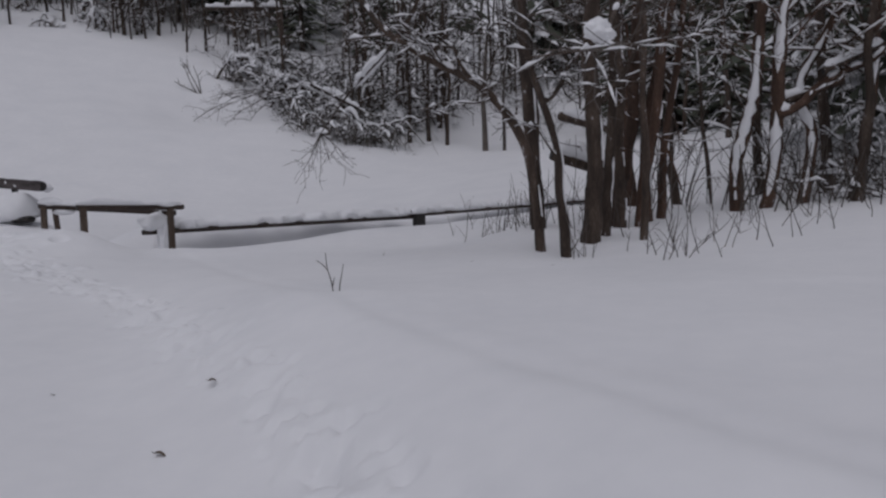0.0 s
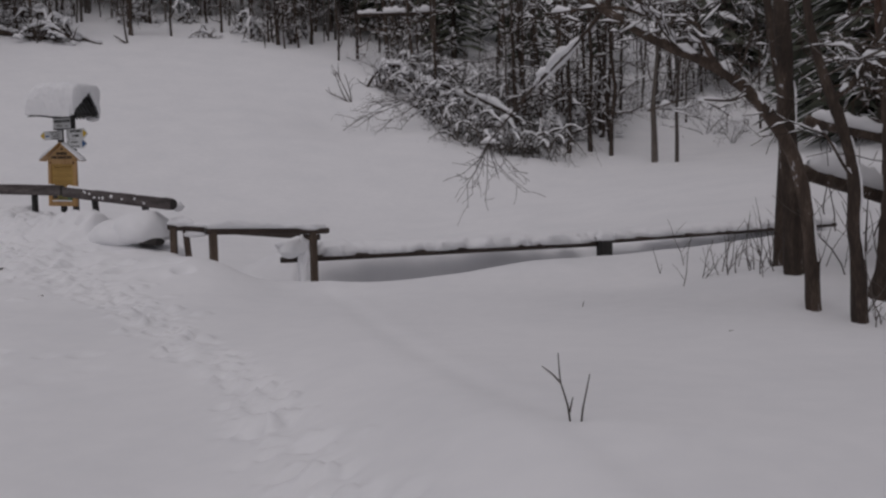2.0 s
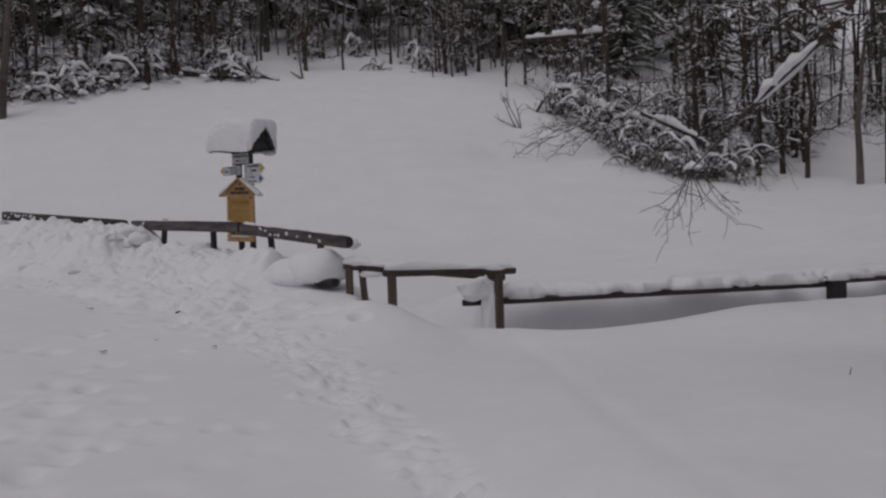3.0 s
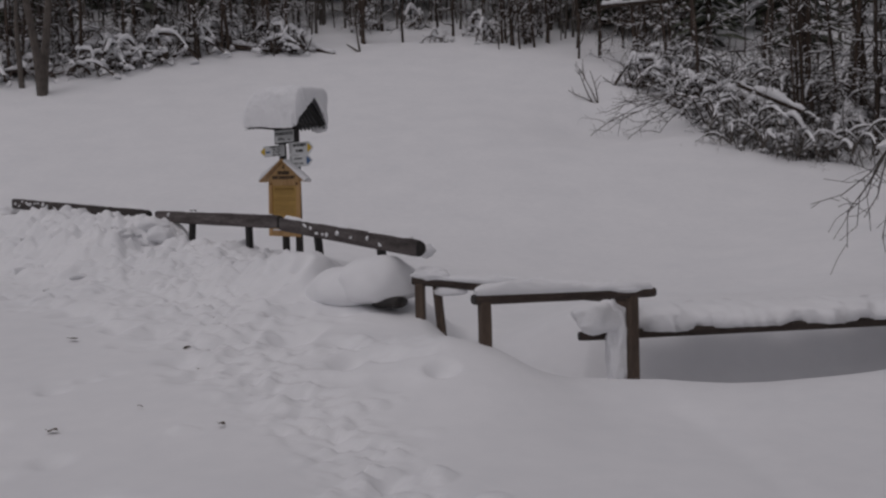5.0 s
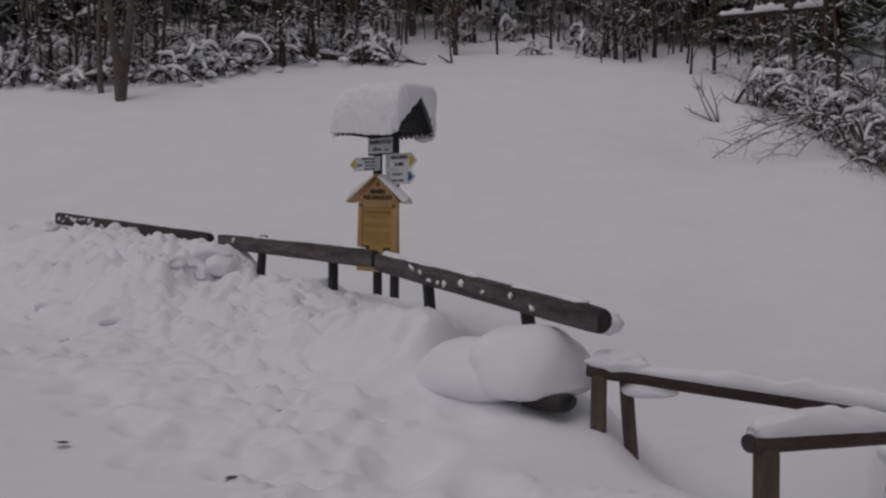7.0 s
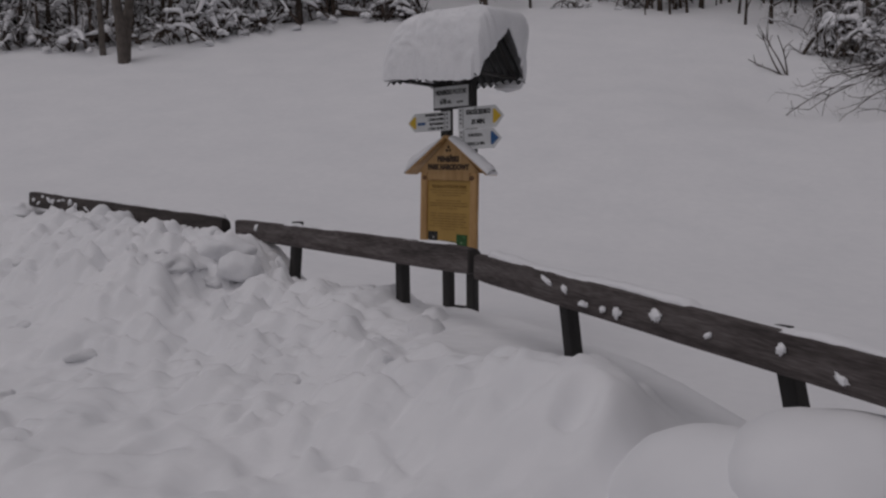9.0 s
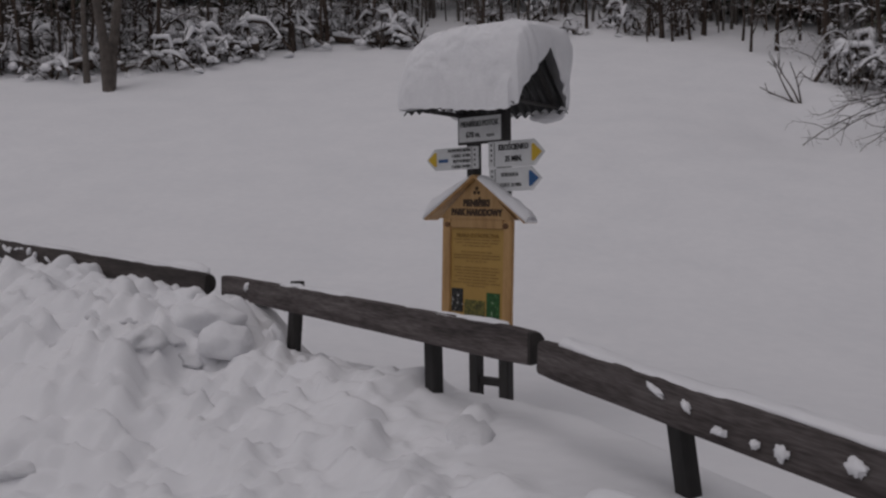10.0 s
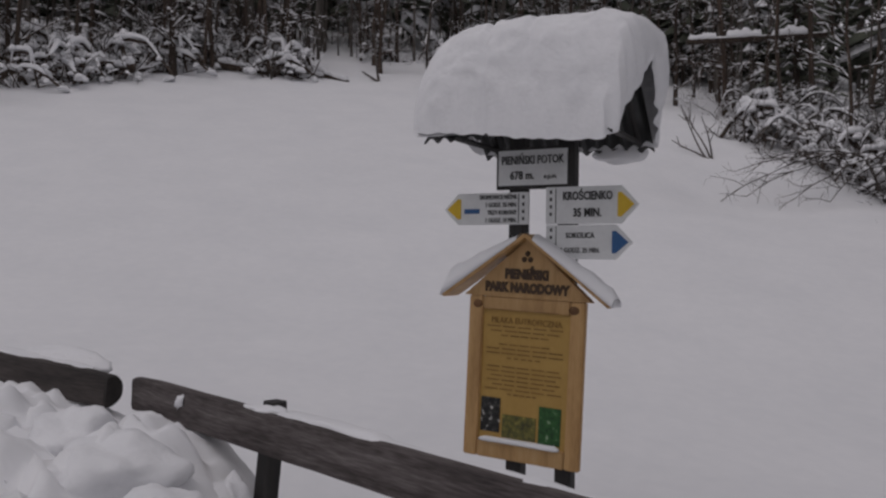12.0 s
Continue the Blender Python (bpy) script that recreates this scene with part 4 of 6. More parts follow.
stream_beam((-4.66, 13.0, 0.84), (-0.42, 15.36, 0.87), 0.042, 51, "long dark wooden beam under snow across the stream bank", (0.40, 0.16), 0.5)
stream_beam((-0.32, 15.42, 0.90), (3.4, 17.3, 1.02), 0.034, 53, "thinner dark wooden beam under snow beyond the block", (0.34, 0.13))


def beam_block():
    """The squared block on which the two beams meet, with its lump of snow."""
    x, y = -0.42, 15.28
    g = ground_z(x, y)
    ob = thing("beam_block", pose(x, y, g, 0, 0, 28), "dark squared wooden block holding up the beam's end", "block")
    sh = Shape()
    sh.box((0, 0, (0.93 - g) / 2 - 0.15), (0.19, 0.17, 0.93 - g + 0.3), bevel=0.012)
    sharp(part("block", sh, BLACKWOOD, ob))
    part("snow_cap", cap_on(0.3, -0.16, 0.16, 0.12, 0.12, 0.92 - g, 61, 0.3), SNOW, ob, "lump of snow on the block")


beam_block()


def mound(name, x, y, z, size, seed, label, turn=0.0, kind="", rough=0.16):
    bm = bmesh.new()
    bmesh.ops.create_icosphere(bm, subdivisions=4, radius=1)
    for v in bm.verts:
        g = 1 + rough * noise.noise(v.co * 1.3 + Vector((seed, 0, 0))) + rough * 0.35 * noise.noise(v.co * 3.7 + Vector((0, seed, 0)))
        v.co = Vector((v.co.x * size[0], v.co.y * size[1], (v.co.z if v.co.z > 0 else v.co.z * 0.7) * size[2])) * g
    sh = Shape()
    sh.take(bm)
    ob = new(name, sh.mesh(name, [CLOD]))
    ob.matrix_basis = pose(x, y, z, 0, 0, turn)
    return tagged(ob, label, "snow", kind=kind)


def snowed_stump():
    x, y = -6.60, 13.02
    g = ground_z(x, y)
    ob = thing("snowed_stump", pose(x, y, g, 0, 0, -8), "cut log end jutting from under a rounded snow mound", "stump")
    z = 1.12 - g
    o = new("log", log_mesh(0.26, 0.12, 0.055, 71, [ENDWOOD, ENDWOOD], flat=0.95))
    o.parent, o.matrix_basis = ob, pose(-0.03, 0, z - 0.02)
    for name, c, size, seed, label in (("snow_cap", (-0.17, 0.17, 0.07), (0.42, 0.42, 0.34), 5, "smooth rounded snow mound"), ("snow_shoulder", (-0.52, 0.12, 0.02), (0.44, 0.38, 0.27), 8, "lower shoulder of the snow mound")):
        bm = bmesh.new()
        bmesh.ops.create_icosphere(bm, subdivisions=4, radius=1)
        for v in bm.verts:
            k = 1 + 0.14 * noise.noise(v.co * 1.2 + Vector((seed, 0, 0))) + 0.03 * noise.noise(v.co * 3.5 + Vector((0, seed, 0)))
            v.co = Vector((v.co.x * size[0] * k + c[0], v.co.y * size[1] * k + c[1], v.co.z * (size[2] if v.co.z > 0 else 0.13) * k + z + c[2]))
        sh = Shape()
        sh.take(bm)
        part(name, sh, SNOW, ob, label)


snowed_stump()


# ---- trail signpost ----
SIGN = pose(-10.22, 16.82, 0, 0, 0, -8)


def words(text, size, mat, parent, x, z, y, align="CENTER", depth=0.002, squeeze=1.0, name="lettering", bold=0.0):
    cu = bpy.data.curves.new("words", "FONT")
    cu.body, cu.size, cu.align_x, cu.align_y, cu.extrude, cu.offset = text, size, align, "CENTER", depth, bold
    cu.resolution_u = 2
    tmp = new("words", cu)
    me = bpy.data.meshes.new_from_object(tmp.evaluated_get(bpy.context.evaluated_depsgraph_get()))
    bpy.data.objects.remove(tmp)
    me.materials.clear()
    me.materials.append(mat)
    o = new(name, me)
    o.parent = parent
    o.matrix_basis = pose(x, y, z, 90, 0, 0) @ Matrix.Diagonal((squeeze, 1, 1, 1))
    return o


def plate(outline, y0, y1):
    """A flat plate from an outline in x and z."""
    sh = Shape()
    n = len(outline)
    sh.v = [Vector((x, y0, z)) for x, z in outline] + [Vector((x, y1, z)) for x, z in outline]
    sh.f = [tuple(range(n)), tuple(range(2 * n - 1, n - 1, -1))] + [(j, n + j, n + (j + 1) % n, (j + 1) % n) for j in range(n)]
    sh.k = [0] * len(sh.f)
    return sh


def signpost():
    g = ground_z(-10.25, 16.82)
    ob = thing("trail_signpost", SIGN @ pose(0, 0, g), "black two-legged trail signpost under a small snow-heaped roof", "signpost")
    for x in (-0.125, 0.15):
        sh = Shape()
        sh.box((x, 0, (3.55 - g) / 2 - 0.2), (0.085, 0.085, 3.55 - g + 0.4), bevel=0.006)
        sharp(part("post", sh, BLACKWOOD, ob))
    sh = Shape()
    sh.box((0.01, 0.0, 1.22 - g), (0.22, 0.05, 0.06), bevel=0.004)
    sharp(part("cross_bar", sh, BLACKWOOD, ob))
    # corrugated roof, two slopes
    for name, side in (("roof_slope", -1), ("roof_slope", 1)):
        sh = Shape()
        nx, ny = 112, 2
        for layer in (0.0, -0.006):
            for i in range(nx + 1):
                x = -0.48 + 0.99 * i / nx
                wave = 0.013 * math.sin(2 * math.pi * x / 0.076)
                for j in range(ny + 1):
                    t = j / ny
                    sh.v.append(Vector((x, side * (0.37 * t) - 0.04, 3.66 - g - 0.40 * t + wave + layer)))
        m = (nx + 1) * (ny + 1)
        for i in range(nx):
            for j in range(ny):
                q = i * (ny + 1) + j
                sh.f += [(q, q + 1, q + ny + 2, q + ny + 1), (m + q, m + q + ny + 1, m + q + ny + 2, m + q + 1)]
            q = i * (ny + 1) + ny
            sh.f.append((q, m + q, m + q + ny + 1, q + ny + 1))
        for q in (0, nx * (ny + 1)):
            for j in range(ny):
                sh.f.append((q + j, m + q + j, m + q + j + 1, q + j + 1))
        sh.k = [0] * len(sh.f)
        part(name, sh, SHEET, ob, "black corrugated roof sheet")
    for x in (-0.38, 0.44):
        sh = Shape()
        for side in (-1, 1):
            sh.tube([Vector((x, -0.04, 3.61 - g)), Vector((x, side * 0.30 - 0.04, 3.29 - g))], [0.02, 0.02], 4)
        sh.tube([Vector((x, -0.34, 3.29 - g)), Vector((x, 0.26, 3.29 - g))], [0.02, 0.02], 4)
        part("rafter", sh, BLACKWOOD, ob)
    # the cap of snow, thick and rounded, its near end drawn back from the gable
    sh = Shape()
    nu, nv = 110, 64
    for i in range(nu + 1):
        u = -1 + 2 * i / nu
        for j in range(nv + 1):
            w = math.pi * j / nv
            c, sn = -math.cos(w), math.sin(w)
            yo = 0.385 * math.copysign(abs(c) ** 0.36, c)
            zo = 0.61 * abs(sn) ** 0.50 - 0.005
            yi = 0.37 * c
            zi = 0.40 * (1 - abs(c)) + 0.01
            if u < 0:
                x = u * (0.51 + 0.07 * min(1, sn * 1.6) ** 0.7)
                e = max(0.0, 1 - abs(u) ** 4.5) ** 0.5
            else:
                low = smooth01(-0.95, -0.998, c)
                x0 = 0.525 + 0.055 * sn ** 3 - 0.05 * low + 0.025 * noise.noise(Vector((c * 9, sn * 5, 3)))
                a = math.pi * max(0.0, (u - 0.78) / 0.22)
                x = x0 * min(1, u / 0.78) + (0.012 + 0.035 * smooth01(-1.0, -0.6, c) * (1 - smooth01(0.5, 0.95, c))) * math.sin(a)
                e = 0.5 + 0.5 * math.cos(a)
            lift = e * (1.0 + 0.06 * noise.noise(Vector((x * 3, yo * 3, zo * 3))) + (0.04 + 0.05 * (c < 0) * (1 - sn)) * noise.noise(Vector((x * 8, yo * 8, zo * 12))) + 0.035 * noise.noise(Vector((x * 22, yo * 22, zo * 26))))
            lift -= 0.05 * math.exp(-((x + 0.13 + 0.05 * zo) / 0.02) ** 2) * (c < 0.5) + 0.03 * math.exp(-((x - 0.02 - 0.12 * zo) / 0.02) ** 2) * (sn > 0.5)
            slope = 1.0 - 0.03 * max(0, -u) ** 3 - 0.13 * max(0, u) ** 2.5
            out = Vector((x, yi + (yo - yi) * lift - 0.04, 3.27 - g + zi + (zo * slope - zi) * lift))
            groove = math.exp(-((x + 0.13 + 0.05 * zo) / 0.022) ** 2) * (0.4 + 0.6 * sn) + 0.7 * math.exp(-((x - 0.02 - 0.12 * zo) / 0.018) ** 2) * sn
            rough = 0.022 * noise.noise(Vector((x * 5, zo * 7, c * 2))) + 0.014 * noise.noise(Vector((x * 11, zo * 22, c * 5))) + 0.006 * noise.noise(Vector((x * 28, zo * 45, c * 9)))
            out += Vector((0, c, sn)).normalized() * e * (rough * (1.2 - 0.7 * sn) - 0.022 * groove * (c < 0.4))
            out.z += 0.022 * smooth01(-0.90, -0.99, c)
            out.z -= 0.075 * smooth01(-0.45, 0.45, x) * smooth01(-0.80, -0.99, c)
            out.y -= 0.035 * smooth01(0.55, 0.95, c)
            if j in (0, nv):
                out.z += 0.015 * noise.noise(Vector((x * 14, c, 2)))
            sh.v.append(out)
    for i in range(nu):
        for j in range(nv):
            q = i * (nv + 1) + j
            sh.f.append((q, q + nv + 1, q + nv + 2, q + 1))
    base = len(sh.v)
    for i in range(nu + 1):
        x = -0.53 + 1.0 * i / nu
        for j in range(5):
            c = -1 + 2 * j / 4
            sh.v.append(Vector((x, 0.37 * c - 0.04, 3.278 - g + 0.40 * (1 - abs(c)))))
    for i in range(nu):
        for j in range(4):
            q = base + i * 5 + j
            sh.f.append((q, q + 1, q + 6, q + 5))
    sh.k = [0] * len(sh.f)
    part("snow_cap", sh, CLOD, ob, "tall rounded cap of snow on the roof")
    bm = bmesh.new()
    bmesh.ops.create_icosphere(bm, subdivisions=3, radius=1)
    for v in bm.verts:
        v.co = Vector((v.co.x * 0.16 + 0.31, v.co.y * 0.05 + 0.36, v.co.z * 0.05 + 3.245 - g)) * (1 + 0.01 * noise.noise(v.co * 2))
    sh = Shape()
    sh.take(bm)
    part("snow_lip", sh, SNOW, ob, "lip of snow curled under the eave")
    # plaque and pointers
    y = -0.055
    black = plate([(-0.235, 3.03 - g), (0.205, 3.03 - g), (0.205, 3.25 - g), (-0.235, 3.25 - g)], y, y + 0.02)
    board = part("name_plaque", black, BLACKWOOD, ob, "white name plaque in a black surround", smooth=False)
    part("face", plate([(-0.222, 3.05 - g), (0.165, 3.05 - g), (0.165, 3.235 - g), (-0.222, 3.235 - g)], y - 0.006, y), WHITE, board, smooth=False)
    words("PIENIŃSKI POTOK", 0.062, INK, board, -0.028, 3.18 - g, y - 0.009, squeeze=0.70, bold=0.0008)
    words("678 m.", 0.062, INK, board, -0.085, 3.10 - g, y - 0.009, squeeze=0.8, bold=0.0008)
    words("n.p.m.", 0.036, INK, board, 0.075, 3.093 - g, y - 0.009, squeeze=0.85)

    def pointer(x0, x1, z0, z1, tip, colour, dy, label):
        d = 0.085
        body = [(x0, z0), (x1, z0), (x1 + d * tip, (z0 + z1) / 2), (x1, z1), (x0, z1)] if tip > 0 else [(x0 - d, (z0 + z1) / 2), (x0, z0), (x1, z0), (x1, z1), (x0, z1)]
        o = part("pointer", plate([(a, b - g) for a, b in body], y + dy, y + dy + 0.018), WHITE, ob, label, smooth=False)
        e = x1 if tip > 0 else x0
        k = 0.012
        h = (z1 - z0) / 2 * 0.62
        c = (z0 + z1) / 2
        tri = [(e - 0.018 * tip, c - h), (e + 0.0 * tip, c - h * 1.05), (e + (d - k * 1.6) * tip, c), (e, c + h * 1.05), (e - 0.018 * tip, c + h)]
        part("arrow_tip", plate([(a, b - g) for a, b in (tri if tip > 0 else tri[::-1])], y + dy - 0.004, y + dy), colour, o, "painted arrow tip", smooth=False)
        s = x0 + 0.055 if tip > 0 else x1 - 0.055
        part("edge_line", plate([(a, b - g) for a, b in ((s - 0.0015, z0 + 0.006), (s + 0.0015, z0 + 0.006), (s + 0.0015, z1 - 0.006), (s - 0.0015, z1 - 0.006))], y + dy - 0.003, y + dy), INK, o, smooth=False)
        q = x0 + 0.028 if tip > 0 else x1 - 0.028
        for i in range(4):
            b = z1 - 0.034 - 0.038 * i
            part("small_mark", plate([(c0, c1 - g) for c0, c1 in ((q - 0.006, b), (q + 0.006, b), (q + 0.006, b + 0.017), (q - 0.006, b + 0.017))], y + dy - 0.003, y + dy), INK, o, smooth=False)
        return o

    o = pointer(-0.465, -0.05, 2.845, 3.015, -1, YELLOW, 0.0, "white trail pointer with a yellow tip")
    for i, t in enumerate(("SROMOWCE NIŻNE", "1 GODZ. 25 MIN.", "TRZY KORONY", "1 GODZ. 10 MIN.")):
        words(t, 0.034, INK, o, -0.115, 2.99 - g - 0.041 * i, y - 0.004, "RIGHT", squeeze=0.72)
    part("trail_mark", plate([(-0.425, 2.905 - g), (-0.335, 2.905 - g), (-0.335, 2.93 - g), (-0.425, 2.93 - g)], y - 0.004, y), BLUE, o, "blue trail stripe", smooth=False)
    o = pointer(0.05, 0.45, 2.845, 3.035, 1, YELLOW, -0.004, "white trail pointer with a yellow tip and black lettering")
    words("KROŚCIENKO", 0.060, INK, o, 0.275, 2.985 - g, y - 0.009, squeeze=0.68, bold=0.0012)
    words("35 MIN.", 0.060, INK, o, 0.275, 2.90 - g, y - 0.009, squeeze=0.76, bold=0.0012)
    o = pointer(0.05, 0.42, 2.665, 2.84, 1, BLUE, 0.004, "white trail pointer with a blue tip")
    words("SOKOLICA", 0.040, INK, o, 0.235, 2.785 - g, y - 0.001, squeeze=0.78)
    words("1 GODZ. 25 MIN.", 0.036, INK, o, 0.235, 2.71 - g, y - 0.001, squeeze=0.78)
    return ob


signpost()


def information_board():
    g = 1.61
    ob = thing("information_board", SIGN @ pose(-0.065, -0.085, g, 0, 2.0, 0), "yellow pine information board with a gabled snowy roof", "sign")
    w, h = 0.325, 0.85
    for name, c, size in (("stile", (-w + 0.04, 0, h / 2), (0.08, 0.035, h)), ("stile", (w - 0.04, 0, h / 2), (0.08, 0.035, h)),
                          ("bottom_rail", (0, -0.002, 0.045), (2 * w - 0.164, 0.035, 0.09)), ("top_rail", (0, -0.002, h - 0.035), (2 * w - 0.164, 0.035, 0.07))):
        sh = Shape()
        sh.box(c, size, bevel=0.006)
        sharp(part(name, sh, PINE, ob))
    panel = part("panel", plate([(-w + 0.07, 0.08), (w - 0.07, 0.08), (w - 0.07, h - 0.06), (-w + 0.07, h - 0.06)], 0.0, 0.01), OCHRE, ob, "printed ochre notice", smooth=False)
    words("MŁAKA EUTROFICZNA", 0.046, INKSOFT, panel, 0, 0.725, -0.003, squeeze=0.84)
    rng = random.Random(5)
    z = 0.69
    for i, length in enumerate((0.44, 0.40, 0.28, 0, 0.30, 0.44, 0.44, 0.20, 0, 0.42, 0.43, 0.38, 0.42, 0.36, 0.44, 0.18)):
        if length:
            for k in range(5):
                a, b = -length / 2 + length * k / 5, -length / 2 + length * (k + 1) / 5 - rng.uniform(0.006, 0.016)
                part("text_line", plate([(a, z), (b, z), (b, z + 0.007), (a, z + 0.007)], -0.003, -0.001), INKSOFT, panel, smooth=False)
        z -= 0.0235
    for a, b, c, d, mat, label in ((-0.235, -0.125, 0.135, 0.315, PHOTODARK, "dark photograph of white flowers"), (-0.11, 0.08, 0.115, 0.235, PHOTOOLIVE, "olive photograph of marsh plants"), (0.095, 0.215, 0.11, 0.30, PHOTOGREEN, "green photograph of a plant")):
        part("photograph", plate([(a, c), (b, c), (b, d), (a, d)], -0.004, -0.001), mat, panel, label, smooth=False)
    gable = plate([(-w - 0.03, h + 0.0), (w + 0.03, h + 0.0), (0.0, h + 0.31)], -0.02, 0.03)
    gb = part("gable", gable, PINE, ob, "pine gable with burnt lettering", smooth=False)
    words("PIENIŃSKI", 0.066, INKBROWN, gb, 0.0, h + 0.12, -0.023, squeeze=0.84, bold=0.0048)
    words("PARK NARODOWY", 0.066, INKBROWN, gb, 0.0, h + 0.05, -0.023, squeeze=0.80, bold=0.0048)
    sh = Shape()
    for a in (90, 210, 330):
        x, z = 0.02 * math.cos(radians(a)), 0.02 * math.sin(radians(a))
        bm = bmesh.new()
        bmesh.ops.create_icosphere(bm, subdivisions=1, radius=0.016, matrix=Matrix.Translation((x, -0.02, h + 0.21 + z)))
        sh.take(bm)
    part("emblem", sh, INKBROWN, gb, "small burnt emblem")
    for side in (-1, 1):
        m = Matrix.Translation((0, 0.01, h + 0.325)) @ Matrix.Rotation(radians(36.0 * side), 4, "Y")
        sh = Shape()
        sh.box((side * 0.285, 0, 0), (0.575, 0.17, 0.02), m, bevel=0.003)
        sharp(part("roof_board", sh, PINE, ob, "sloping pine roof board"))
        cap = Shape()
        pts = [m @ Vector((side * t, -0.008, 0.006)) for t in np.linspace(0.05, 0.585, 14)]
        cap.snow(pts, [0.082] * 14, [(0.034 + (0.10 if side < 0 else 0.045) * (i / 13) ** 0.8) * (0.5 if i == 13 else 1) * (1 + 0.2 * noise.noise(Vector((i * 0.5, side, 2)))) for i in range(14)], [0.0] * 14, 8)
        part("snow_cap", cap, SNOW, ob, "snow lying on the little roof")
    for x in (-w + 0.05, w - 0.06):
        bm = bmesh.new()
        bmesh.ops.create_uvsphere(bm, u_segments=10, v_segments=6, radius=0.022, matrix=Matrix.Translation((x, -0.018, h - 0.045)) @ Matrix.Diagonal((1.3, 0.3, 1, 1)))
        sh = Shape()
        sh.take(bm)
        part("knot", sh, KNOT, ob, "dark knot in the pine")
    part("snow_ledge", cap_on(0.5, -0.235, 0.215, 0.02, 0.022, 0.088, 81, 0.4, side=-0.012), SNOW, ob, "line of snow on the bottom rail")


information_board()


# ---- meadow and wood ----
WOOD_EDGE = [(-46, 21), (-38, 24.5), (-32.5, 28), (-29.6, 30.5), (-29.3, 33.5), (-28, 37.8), (-25.6, 39.2), (-23.4, 42), (-21, 45), (-17.2, 46), (-14.8, 44.8), (-11.2, 43), (-8.6, 39), (-6.2, 35.8), (-3.4, 35.2), (-1.5, 38), (0.5, 41.5), (3.5, 42), (6.0, 36), (7.6, 29), (8.4, 23), (9.2, 18), (10.2, 13), (13, 7)]


def edge_point(rng, back, lo=0.0, hi=1.0):
    k = rng.uniform(lo, hi) * (len(WOOD_EDGE) - 1.001)
    i = int(k)
    p = Vector(WOOD_EDGE[i]).lerp(Vector(WOOD_EDGE[i + 1]), k - i)
    return p + (p - Vector((-11, 24))).normalized() * back


